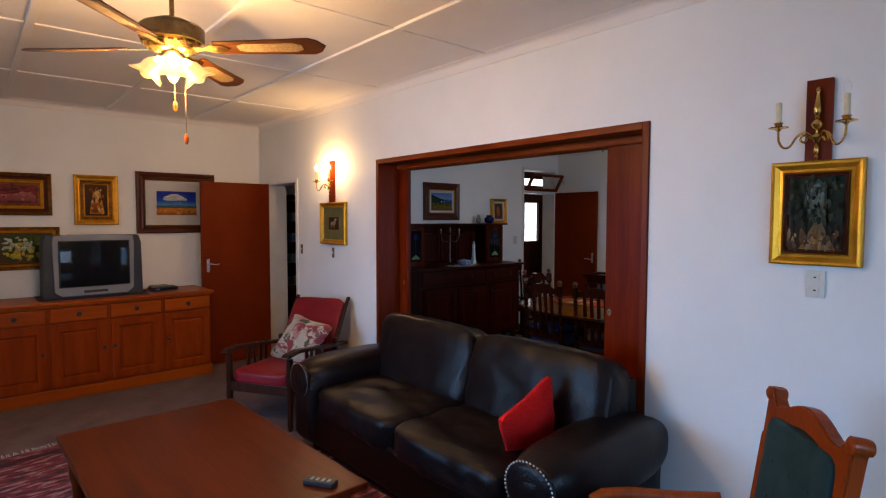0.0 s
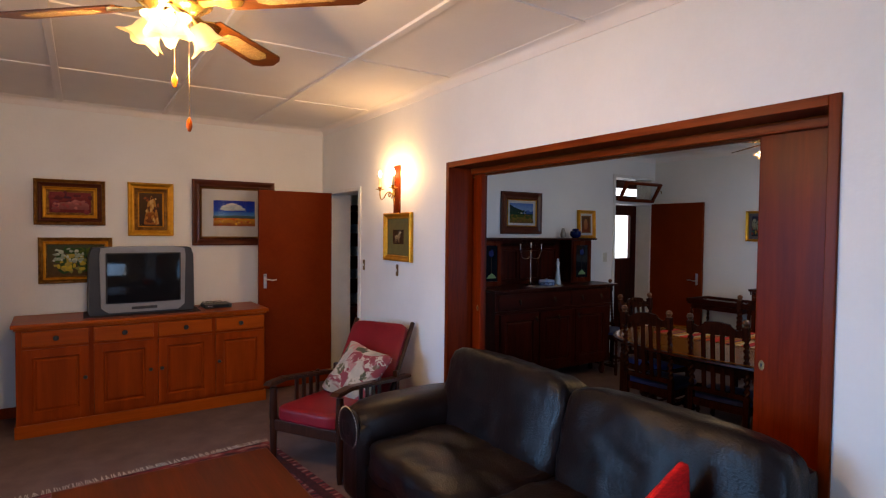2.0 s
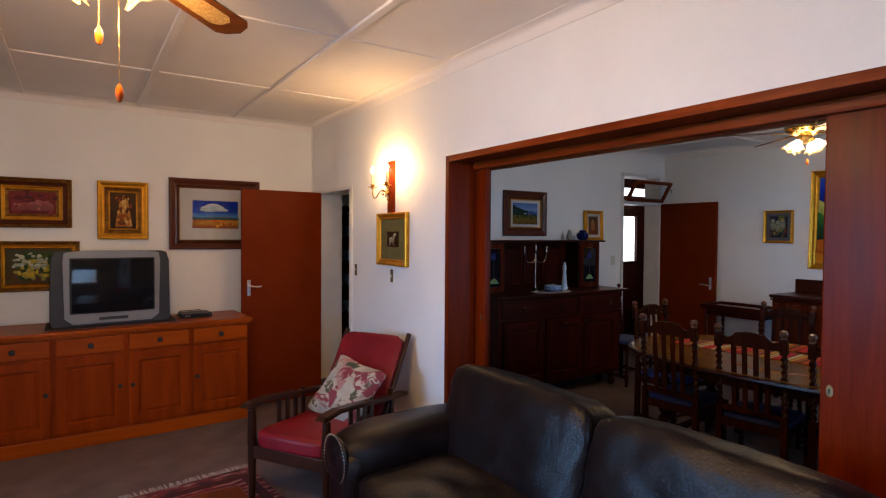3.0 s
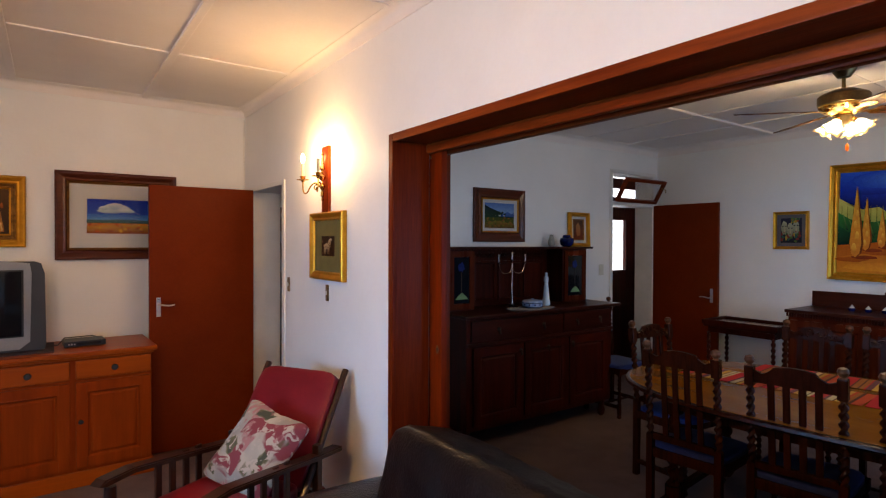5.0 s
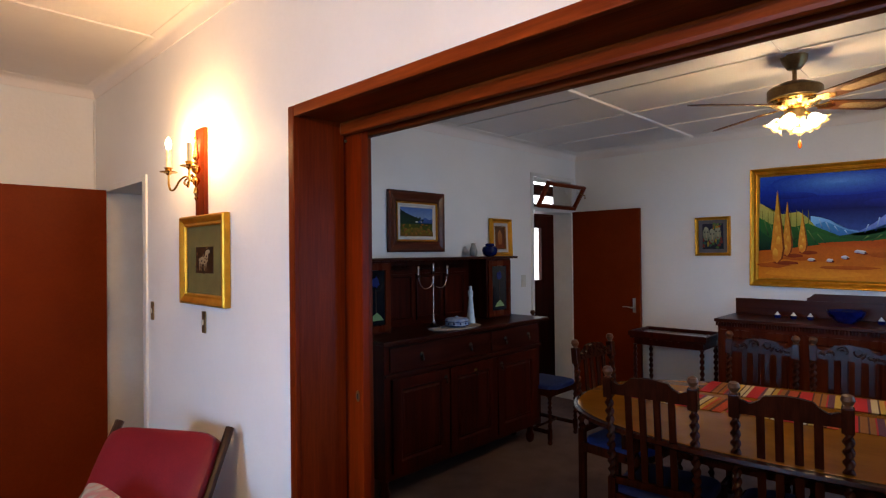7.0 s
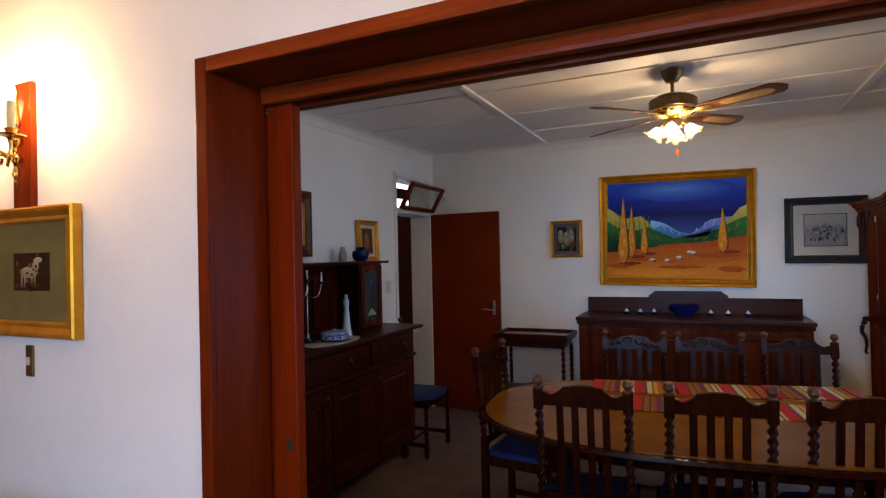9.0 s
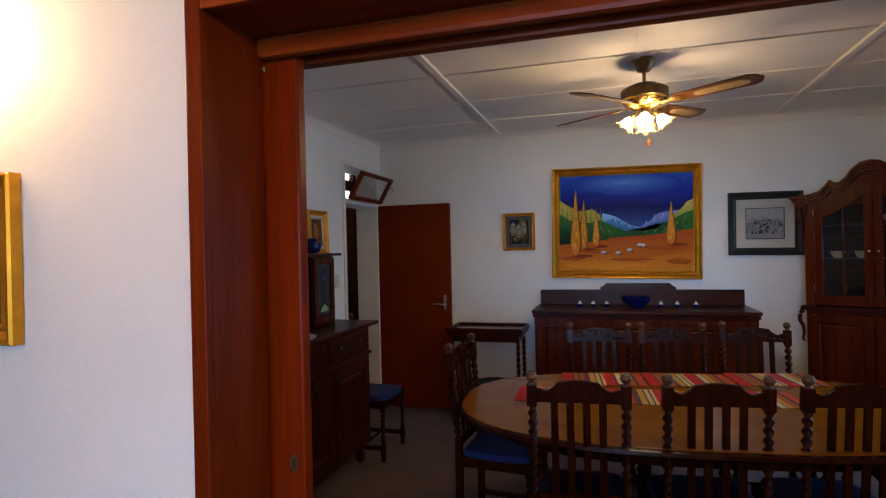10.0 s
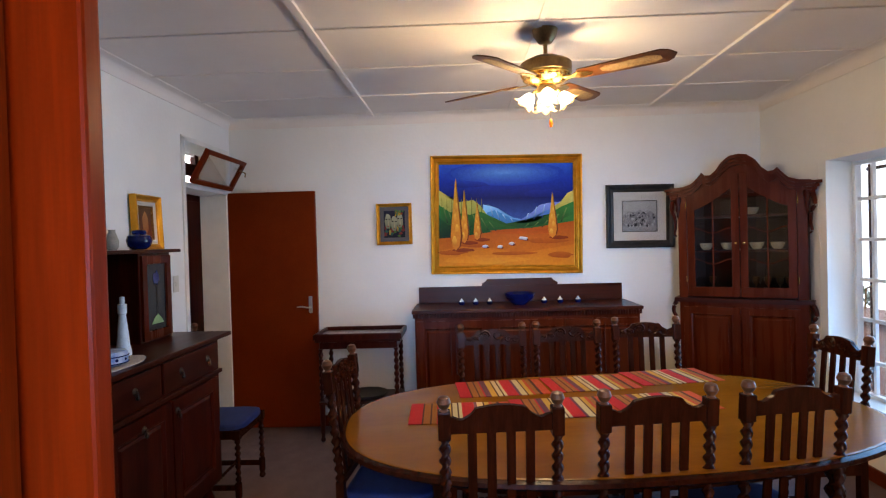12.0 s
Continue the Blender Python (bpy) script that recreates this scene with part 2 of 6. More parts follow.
def box(x0, x1, y0, y1, z0, z1, bevel=0.0, bm=None):
    """A box from corner to corner, added to bm, with worn edges where bevel is given."""
    own = bmesh.new()
    bmesh.ops.create_cube(own, size=1)
    for v in own.verts:
        v.co = Vector(((x0 + x1) / 2 + v.co.x * (x1 - x0), (y0 + y1) / 2 + v.co.y * (y1 - y0), (z0 + z1) / 2 + v.co.z * (z1 - z0)))
    if bevel:
        bmesh.ops.bevel(own, geom=own.edges[:], offset=bevel, segments=2, profile=0.6, affect="EDGES")
    return add(bm, own) if bm else own


def add(bm, other, m=None):
    """Adds the mesh other to bm, moved by m."""
    if m is not None:
        other.transform(m)
    table = {}
    for v in other.verts:
        table[v] = bm.verts.new(v.co)
    for f in other.faces:
        try:
            g = bm.faces.new([table[v] for v in f.verts])
            g.material_index, g.smooth = f.material_index, f.smooth
        except ValueError:
            pass
    other.free()
    return bm


def lathe(profile, seg=20, m=None):
    """Turned shape round z from (radius, height) pairs, bottom to top."""
    bm = bmesh.new()
    rings = []
    for r, z in profile:
        rings.append([bm.verts.new((r * math.cos(2 * math.pi * k / seg), r * math.sin(2 * math.pi * k / seg), z)) for k in range(seg)] if r > 1e-5 else [bm.verts.new((0, 0, z))])
    for a, b in zip(rings, rings[1:]):
        for k in range(seg):
            j = (k + 1) % seg
            vs = [a[k % len(a)], a[j % len(a)], b[j % len(b)], b[k % len(b)]]
            u = []
            for v in vs:
                if v not in u:
                    u.append(v)
            if len(u) > 2:
                bm.faces.new(u)
    for ring in (rings[0], rings[-1]):
        if len(ring) > 2:
            bm.faces.new(ring)
    if m is not None:
        bm.transform(m)
    return bm


def twist(z0, z1, r, turns, m=None, seg=10):
    """Barley-twist post."""
    bm = bmesh.new()
    n = max(8, int(turns * 12))
    rings = []
    for i in range(n + 1):
        a = 2 * math.pi * turns * i / n
        z = z0 + (z1 - z0) * i / n
        rings.append([bm.verts.new(((math.cos(t) * (r * (0.72 + 0.28 * math.cos(2 * (t - a))))), (math.sin(t) * (r * (0.72 + 0.28 * math.cos(2 * (t - a))))), z)) for t in (2 * math.pi * k / seg for k in range(seg))])
    for a, b in zip(rings, rings[1:]):
        for k in range(seg):
            bm.faces.new((a[k], a[(k + 1) % seg], b[(k + 1) % seg], b[k]))
    bm.faces.new(rings[0]), bm.faces.new(rings[-1])
    if m is not None:
        bm.transform(m)
    return bm


def prism(points, y0, y1, m=None, bevel=0.0):
    """A plate with the outline points (x, z), from y0 to y1."""
    bm = bmesh.new()
    a = [bm.verts.new((x, y0, z)) for x, z in points]
    b = [bm.verts.new((x, y1, z)) for x, z in points]
    bm.faces.new(a), bm.faces.new(b[::-1])
    for i in range(len(a)):
        j = (i + 1) % len(a)
        bm.faces.new((a[i], b[i], b[j], a[j]))
    if bevel:
        bmesh.ops.recalc_face_normals(bm, faces=bm.faces)
        bmesh.ops.bevel(bm, geom=[e for e in bm.edges if abs(e.verts[0].co.y - e.verts[1].co.y) < 1e-6], offset=bevel, segments=2, affect="EDGES")
    if m is not None:
        bm.transform(m)
    return bm


def tube(points, r, seg=8, taper=None):
    """A round bar along points."""
    bm = bmesh.new()
    pts = [Vector(p) for p in points]
    rings = []
    for i, p in enumerate(pts):
        d = (pts[min(i + 1, len(pts) - 1)] - pts[max(i - 1, 0)]).normalized()
        u = d.cross(Vector((0, 0, 1)) if abs(d.z) < 0.95 else Vector((1, 0, 0))).normalized()
        w = d.cross(u)
        rr = r if taper is None else r + (taper - r) * i / (len(pts) - 1)
        rings.append([bm.verts.new(p + rr * (math.cos(2 * math.pi * k / seg) * u + math.sin(2 * math.pi * k / seg) * w)) for k in range(seg)])
    for a, b in zip(rings, rings[1:]):
        for k in range(seg):
            bm.faces.new((a[k], a[(k + 1) % seg], b[(k + 1) % seg], b[k]))
    bm.faces.new(rings[0]), bm.faces.new(rings[-1])
    return bm


def curve(points, n=6):
    """A smooth line through points."""
    p = [Vector(v) for v in points]
    p = [2 * p[0] - p[1]] + p + [2 * p[-1] - p[-2]]
    out = []
    for i in range(1, len(p) - 2):
        a, b, c, d = p[i - 1:i + 3]
        for k in range(n):
            t = k / n
            out.append(0.5 * (2 * b + (c - a) * t + (2 * a - 5 * b + 4 * c - d) * t * t + (3 * b - a - 3 * c + d) * t ** 3))
    return out + [p[-2]]


def soft(w, d, h, power=5.0, wrinkle=0.0, seed=0, n=10, pillow=0.0, m=None):
    """A stuffed block w x d x h about its middle; pillow thins its rim."""
    bm = bmesh.new()
    bmesh.ops.create_cube(bm, size=2)
    bmesh.ops.subdivide_edges(bm, edges=bm.edges[:], cuts=n, use_grid_fill=True)
    for v in bm.verts:
        p = v.co.copy()
        s = (abs(p.x) ** power + abs(p.y) ** power + abs(p.z) ** power) ** (1 / power)
        p /= s
        if pillow:
            e = max(abs(p.x), abs(p.z))
            p.y *= 1 - pillow * e ** 3
            q = 1 - 0.10 * (1 - abs(p.z)) * abs(p.x) ** 2
            q2 = 1 - 0.10 * (1 - abs(p.x)) * abs(p.z) ** 2
            p.x, p.z = p.x * q, p.z * q2
        c = Vector((p.x * w / 2, p.y * d / 2, p.z * h / 2))
        if wrinkle:
            k = 0.35 * (1 - abs(noise.noise(Vector((c.x * 20 + seed, c.y * 12, c.z * 9))))) ** 6 + noise.noise(Vector((c.x * 5 + seed, c.y * 9, c.z * 5))) + 0.6 * (1 - abs(noise.noise(Vector((c.x * 13 + seed, c.y * 7, c.z * 7))))) ** 3
            c += p.normalized() * wrinkle * k
        v.co = c
    if m is not None:
        bm.transform(m)
    return bm


def ring(w, h, profile, m=None):
    """A mitred frame w x h in the xz plane, facing -y; profile: (inset, depth) pairs from outside to inside."""
    bm = bmesh.new()
    loops = []
    for inset, depth in profile:
        x, z = w / 2 - inset, h / 2 - inset
        loops.append([bm.verts.new((sx * x, -depth, sz * z)) for sx, sz in ((-1, -1), (1, -1), (1, 1), (-1, 1))])
    for a, b in zip(loops, loops[1:]):
        for k in range(4):
            bm.faces.new((a[k], a[(k + 1) % 4], b[(k + 1) % 4], b[k]))
    if m is not None:
        bm.transform(m)
    return bm


def art(w, h, shapes, y=0.0):
    """A flat painted picture; shapes: (outline in 0..1, lower colour, upper colour)."""
    bm = bmesh.new()
    layer = bm.loops.layers.float_color.new("paint")
    for i, (pts, low, high) in enumerate(shapes):
        zs = [p[1] for p in pts]
        z0, z1 = min(zs), max(zs)
        f = bm.faces.new([bm.verts.new(((x - 0.5) * w, y - 0.0005 * i, (z - 0.5) * h)) for x, z in pts])
        for lp, p in zip(f.loops, pts):
            k = (p[1] - z0) / max(1e-6, z1 - z0)
            lp[layer] = tuple((a + (b - a) * k) ** 1.3 for a, b in zip(low, high)) + (1,)
    bmesh.ops.triangulate(bm, faces=bm.faces[:])
    return bm


def rect(x0, x1, z0, z1):
    return [(x0, z0), (x1, z0), (x1, z1), (x0, z1)]


def blob(cx, cz, rx, rz, n=14, seed=0, rough=0.15):
    rnd = random.Random(seed)
    return [(cx + rx * math.cos(2 * math.pi * k / n) * (1 + rnd.uniform(-rough, rough)), cz + rz * math.sin(2 * math.pi * k / n) * (1 + rnd.uniform(-rough, rough))) for k in range(n)]


def ridge(x0, x1, base, tops):
    n = len(tops)
    return [(x0, base), (x1, base)] + [(x1 + (x0 - x1) * i / (n - 1), tops[n - 1 - i]) for i in range(n)]


def structure(name, bm, material, smooth=False):
    ob = finish(name, bm, material, None, "", smooth)
    ob["kind"] = "structure"
    return ob


def _moved(bm, m):
    bm.transform(m)
    return bm

# ---- structure: living room x -1.8..3.165, y -1.8..6.755; dining room x 3.50..7.495, y 1.1..5.64 ----
WX0, WX1 = 3.165, 3.50      # wall between the rooms
HX = 3.392                  # thinner wall at the hall
LZ, DZ = 2.745, 2.675       # ceilings
OY0, OY1, OZ = 1.70, 4.215, 2.125   # wide opening
structure("floor", box(-2.1, 10.0, -2.1, 8.2, -0.12, 0), CARPET)
structure("ground", box(-40, 60, -60, 60, -0.5, -0.13), GROUND)


def wall(name, x0, x1, y0, y1, z1, holes=(), material=None):
    """A wall along its longer side, with rectangular holes (from, to, sill, head)."""
    bm = bmesh.new()
    along_x = x1 - x0 > y1 - y0
    a0, a1 = (x0, x1) if along_x else (y0, y1)

    def piece(p, q, z, zz):
        if q - p > 1e-4 and zz - z > 1e-4:
            if along_x:
                box(p, q, y0, y1, z, zz, bm=bm)
            else:
                box(x0, x1, p, q, z, zz, bm=bm)
    at = a0
    for p, q, sill, head in sorted(holes):
        piece(at, p, 0, z1)
        piece(p, q, 0, sill)
        piece(p, q, head, z1)
        at = q
    piece(at, a1, 0, z1)
    return structure(name, bm, material or PLASTER)


wall("wall_between_rooms", WX0, WX1, -2.0, 5.70, 2.9, [(OY0, OY1, 0, OZ)])
wall("wall_between_hall", WX0, HX, 5.70, 8.0, 2.9, [(5.79, 6.55, 0, 2.04)])
wall("wall_television", -2.0, WX0, 6.755, 6.98, 2.9)
wall("wall_west", -2.02, -1.8, -2.0, 6.98, 2.9, [(2.3, 4.4, 0.85, 2.05)])
wall("wall_south", -1.8, WX0, -2.02, -1.8, 2.9, [(0.0, 1.8, 0.85, 2.05)])
wall("wall_dining_left", WX1, 7.70, 5.64, 5.86, 2.9, [(6.67, 7.425, 0, 2.385)])
wall("wall_dining_far", 7.495, 7.72, 0.85, 5.64, 2.9)
wall("wall_dining_window", WX1, 7.495, 0.80, 1.10, 2.9, [(5.0, 6.745, 0.42, 2.06)])
_b = box(6.4, 7.12, 6.40, 6.6, 0, 2.9)
box(9.10, 9.6, 6.40, 6.6, 0, 2.9, bm=_b)
box(7.12, 9.10, 6.465, 6.6, 2.60, 2.9, bm=_b)
structure("wall_hall_far", _b, PLASTER)
wall("wall_hall_store", 6.4, 6.6, 6.6, 7.7, 2.9)
wall("wall_hall_north", HX, 6.4, 7.5, 7.7, 2.9)
wall("wall_hall_end", 9.6, 9.8, 5.64, 6.6, 2.9)
wall("wall_hall_side", 7.70, 9.6, 5.64, 5.86, 2.9)


def ceiling(name, x0, x1, y0, y1, z, along, wide, thin):
    bm = box(x0 - 0.1, x1 + 0.1, y0 - 0.1, y1 + 0.1, z, z + 0.1)
    for c in wide:
        lo, hi = (y0, y1) if along == "y" else (x0, x1)
        b = (c - 0.022, c + 0.022, lo, hi) if along == "y" else (lo, hi, c - 0.022, c + 0.022)
        box(*b, z - 0.017, z + 0.001, 0.003, bm=bm)
    edges = sorted([*wide, *((x0, x1) if along == "y" else (y0, y1))])
    for c in thin:
        for a, e in zip(edges, edges[1:]):
            a2, e2 = a + 0.024, e - 0.024
            b = (a2, e2, c - 0.014, c + 0.014) if along == "y" else (c - 0.014, c + 0.014, a2, e2)
            box(*b, z - 0.009, z + 0.001, 0.002, bm=bm)
    return structure(name, bm, CEIL)


ceiling("ceiling_living", -1.8, WX0, -1.8, 6.755, LZ, "y", (-0.90, -0.08, 0.745, 1.570, 2.390), (-1.05, 0.25, 1.56, 2.87, 4.155, 5.50))
ceiling("ceiling_dining", WX1, 7.495, 1.10, 5.64, DZ, "x", (2.02, 4.38), (3.6, 4.25, 4.90, 5.54, 6.19, 6.84))
_b = box(WX1, 7.49, 3.19, 3.22, DZ - 0.006, DZ + 0.001, 0.002)
structure("ceiling_joint", _b, CEIL)
structure("ceiling_hall", box(HX, 9.8, 5.86, 7.7, 2.68, 2.78), CEIL)


def cornice(name, x0, x1, y0, y1, z, s):
    """Coved cornice round a room."""
    bm = bmesh.new()
    prof = [(0, -s), (0.006, -s), (0.010, -s * 0.86)] + [(0.010 + (s - 0.014) * (1 - math.cos(a)), -s * 0.86 + (s * 0.80) * math.sin(a)) for a in (radians(v) for v in (20, 40, 60, 80, 90))] + [(s, 0)]
    loops = []
    for inset, dz in prof:
        loops.append([bm.verts.new((x, y, z + dz)) for x, y in ((x0 + inset, y0 + inset), (x1 - inset, y0 + inset), (x1 - inset, y1 - inset), (x0 + inset, y1 - inset))])
    for a, b in zip(loops, loops[1:]):
        for k in range(4):
            bm.faces.new((a[k], a[(k + 1) % 4], b[(k + 1) % 4], b[k]))
    return structure(name, bm, CEIL, True)


cornice("cornice_living", -1.8, WX0, -1.8, 6.755, LZ, 0.068)
cornice("cornice_dining", WX1, 7.495, 1.10, 5.64, DZ, 0.082)

# skirting boards
for i, b in enumerate(((-1.78, WX0 - 0.02, 6.737, 6.755), (WX0 - 0.018, WX0, 4.25, 5.72), (WX0 - 0.018, WX0, -1.78, 1.67), (WX1 + 0.02, 6.64, 5.622, 5.64), (7.477, 7.495, 1.12, 5.6), (WX1 + 0.02, 7.475, 1.10, 1.118))):
    structure("baseboard", box(*b, 0, 0.09, 0.004), MERANTI)

# ---- wide opening: lining, casing, beam, sliding leaves ----
_bm = box(WX0 - 0.012, WX0 + 0.010, OY1 - 0.022, OY1 + 0.018, 0, OZ + 0.018, 0.004)
box(WX0 - 0.012, WX0 + 0.010, OY0 - 0.018, OY0 + 0.022, 0, OZ + 0.018, 0.004, bm=_bm)
structure("door_casing", _bm, MERANTI)
structure("door_casing_head", box(WX0 - 0.012, WX0 + 0.010, OY0 + 0.022, OY1 - 0.022, OZ - 0.022, OZ + 0.018, 0.004), MERANTI_Y)
_bm = box(WX0 + 0.010, 3.372, OY1 - 0.020, OY1 - 0.001, 0, OZ - 0.012)
box(WX0 + 0.010, 3.372, OY0 + 0.001, OY0 + 0.020, 0, OZ - 0.012, bm=_bm)
box(3.436, WX1 + 0.008, OY1 - 0.022, OY1 - 0.001, 0, OZ - 0.05, 0.006, bm=_bm)
box(3.436, WX1 + 0.008, OY0 + 0.001, OY0 + 0.022, 0, OZ - 0.05, 0.006, bm=_bm)
structure("door_lining", _bm, MERANTI)
structure("door_lining_head", box(WX0 + 0.010, 3.372, OY0 + 0.02, OY1 - 0.02, OZ - 0.012, OZ - 0.001), MERANTI_Y)
structure("door_beam", box(3.350, 3.384, OY0 + 0.02, OY1 - 0.02, 2.062, OZ - 0.013, 0.012), MERANTI_Y)
structure("door_beam_inner", box(3.426, 3.462, OY0 + 0.001, OY1 - 0.001, 2.058, OZ - 0.001, 0.008), MERANTI_Y)


def sliding_leaf(name, y0, y1, lock_y):
    d = structure(name, box(3.386, 3.424, y0, y1, 0.012, 2.10, 0.006), MERANTI_LEAF)
    k = part("escutcheon", prism(blob(0, 0, 0.012, 0.022, 16, 0, 0), -0.002, 0.0, pose(3.385, lock_y, 1.065, 0, 0, -90)), ANTIQUE, d, "antique brass keyhole plate")
    part("keyhole", prism([(-0.002, -0.010), (0.002, -0.010), (0.003, 0.002), (0.0045, 0.006), (0, 0.010), (-0.0045, 0.006), (-0.003, 0.002)], -0.0006, 0, pose(3.3828, lock_y, 1.065, 0, 0, -90)), BLACKPLASTIC, d)
    part("stop_bolt", lathe([(0.006, 0), (0.006, 0.006), (0.0, 0.008)], 10, pose(3.385, lock_y + 0.06, 2.045) @ pose(0, 0, 0, 0, -90)), ANTIQUE, d)
    return d


sliding_leaf("door_1", 4.105, 4.90, 4.135)
sliding_leaf("door_2", 1.05, 2.083, 2.05)


# ---- hinged doors ----
def lever(parent, m):
    """Lever handle on a long plate, facing local -y."""
    part("handle_plate", _moved(box(-0.015, 0.015, -0.006, 0, -0.072, 0.072, 0.002), m), STEEL, parent, "satin steel handle plate")
    bm = tube(curve([(0, -0.006, 0.02), (0, -0.040, 0.02), (0.014, -0.052, 0.02), (0.06, -0.053, 0.012), (0.105, -0.048, 0.016)], 4), 0.0085, 10, 0.005)
    part("handle", _moved(bm, m), STEEL, parent, "satin steel lever handle", True)


_leaf = structure("door_3", box(2.385, 3.155, 6.478, 6.518, 0.010, 2.035, 0.003), DOORPAINT)
lever(_leaf, pose(2.447, 6.477, 1.115))
_leaf = structure("door_4", box(7.425, 7.463, 4.885, 5.640, 0.012, 2.038, 0.003), DOORPAINT)
lever(_leaf, pose(7.424, 4.945, 1.065, 0, 0, -90) @ pose(0, 0, 0, 0, 180, 0))

_bm = box(WX0 - 0.012, HX + 0.012, 5.745, 5.795, 0, 2.04, 0.004)
box(WX0 - 0.012, HX + 0.012, 6.545, 6.585, 0, 2.04, 0.004, bm=_bm)
box(WX0 - 0.012, HX + 0.012, 5.745, 6.585, 2.025, 2.06, 0.004, bm=_bm)
structure("door_frame_living", _bm, TRIM)
_bm = box(6.645, 6.69, 5.628, 5.872, 0, 2.39, 0.004)
box(7.405, 7.45, 5.642, 5.872, 0, 2.39, 0.004, bm=_bm)
box(6.645, 7.45, 5.628, 5.872, 2.362, 2.40, 0.004, bm=_bm)
box(6.690, 7.405, 5.626, 5.872, 2.020, 2.062, 0.004, bm=_bm)
structure("door_frame_dining", _bm, TRIM)

# transom light, hinged at its foot, leaning into the room
_t = structure("window_1", _moved(ring(0.70, 0.275, [(0, 0), (0, 0.034), (0.034, 0.034), (0.034, 0.0), (0, 0)]), pose(7.047, 5.615, 2.066, 30, 0, 0) @ pose(0, 0, 0.1375)), MERANTI)
part("pane", _moved(box(-0.317, 0.317, -0.020, -0.016, -0.105, 0.105), pose(7.047, 5.615, 2.066, 30, 0, 0) @ pose(0, 0, 0.1375)), GLASS, _t)
part("catch", tube([(7.36, 5.50, 2.22), (7.385, 5.46, 2.20), (7.40, 5.47, 2.17)], 0.006), ANTIQUE, _t)

# hall beyond: dark door with a bright pane, light over it
_d = wall("door_5", 7.12, 9.10, 6.41, 6.455, 2.06, [(7.60, 7.96, 1.262, 1.91)], DARKOAK)
part("pane", box(7.60, 7.96, 6.43, 6.434, 1.262, 1.91), GLASS, _d)
structure("hall_head_bar", box(7.12, 9.1, 6.40, 6.47, 2.06, 2.205, 0.004), DARKOAK)
structure("hall_head_bar", box(7.12, 8.45, 6.41, 6.46, 2.32, 2.45, 0.004), DARKOAK)
structure("hall_head_post", box(8.45, 9.1, 6.40, 6.46, 2.206, 2.68, 0.004), DARKOAK)
structure("hall_head_wall", box(7.12, 8.45, 6.41, 6.46, 2.53, 2.68), TRIM)
structure("backdrop_hall", box(6.4, 10.4, 6.9, 6.92, 0.8, 2.9), OUTSIDE)

# dining window
structure("window_reveal", _moved(prism([(6.662, 1.098), (6.744, 1.098), (6.744, 0.850)], 0.0, 1.640), Matrix(((1, 0, 0, 0), (0, 0, 1, 0), (0, 1, 0, 0.42), (0, 0, 0, 1)))), PLASTER)
_w = structure("window_2", _moved(ring(1.72, 1.63, [(0, 0), (0, 0.040), (0.026, 0.040), (0.026, 0.0), (0, 0)]), pose(5.87, 0.83, 1.238, 0, 0, 180)), WHITEBAR)
for z in (0.665, 0.95, 1.227, 1.507, 1.79):
    part("glazing_bar", box(5.04, 6.71, 0.824, 0.852, z - 0.012, z + 0.012, 0.003), WHITEBAR, _w)
for x in (5.46, 5.90, 6.30, 6.575):
    part("glazing_bar", box(x - 0.012, x + 0.012, 0.826, 0.850, 0.45, 2.03, 0.003), WHITEBAR, _w)
for x in (5.20, 6.10, 6.675):
    part("casement_stile", box(x - 0.008, x + 0.008, 0.770, 0.800, 0.45, 2.03, 0.003), DARKOAK, _w)
part("casement_rail", box(5.04, 6.70, 0.770, 0.800, 1.985, 2.008, 0.003), DARKOAK, _w)
part("stay_bar", tube([(6.64, 0.80, 1.19), (6.63, 0.86, 1.17), (6.63, 0.87, 1.03)], 0.006, 6), ANTIQUE, _w, "brass casement stay")
_p = part("pane", box(5.03, 6.71, 0.806, 0.809, 0.44, 2.04), GLASS, _w)
_p.visible_shadow = False
structure("window_sill", box(4.98, 6.66, 0.86, 1.12, 0.405, 0.424, 0.004), TRIM)
structure("backdrop_garden", box(2.0, 17.0, -3.6, -3.58, -0.1, 4.6), glow("bright_garden_haze", (0.86, 0.93, 1.0), 0.42))

for name, m, w in (("window_3", pose(-1.86, 3.35, 1.45, 0, 0, 90), 2.1), ("window_4", pose(0.9, -1.86, 1.45, 0, 0, 180), 1.8)):
    _w = structure(name, _moved(ring(w, 1.2, [(0, 0), (0, 0.045), (0.05, 0.045), (0.05, 0.0), (0, 0)]), m), WHITEBAR)
    for k in (-1, 0, 1):
        part("glazing_bar", _moved(box(k * w / 4 - 0.014, k * w / 4 + 0.014, -0.03, 0.0, -0.55, 0.55), m), WHITEBAR, _w)
    for k in (-0.2, 0.2):
        part("glazing_bar", _moved(box(-w / 2 + 0.05, w / 2 - 0.05, -0.028, -0.002, k - 0.012, k + 0.012), m), WHITEBAR, _w)
structure("backdrop_west", box(-3.6, -3.58, 0.5, 6.5, 0.2, 3.4), OUTSIDE)
structure("backdrop_south", box(-2.0, 4.0, -3.7, -3.68, 0.2, 3.4), OUTSIDE)


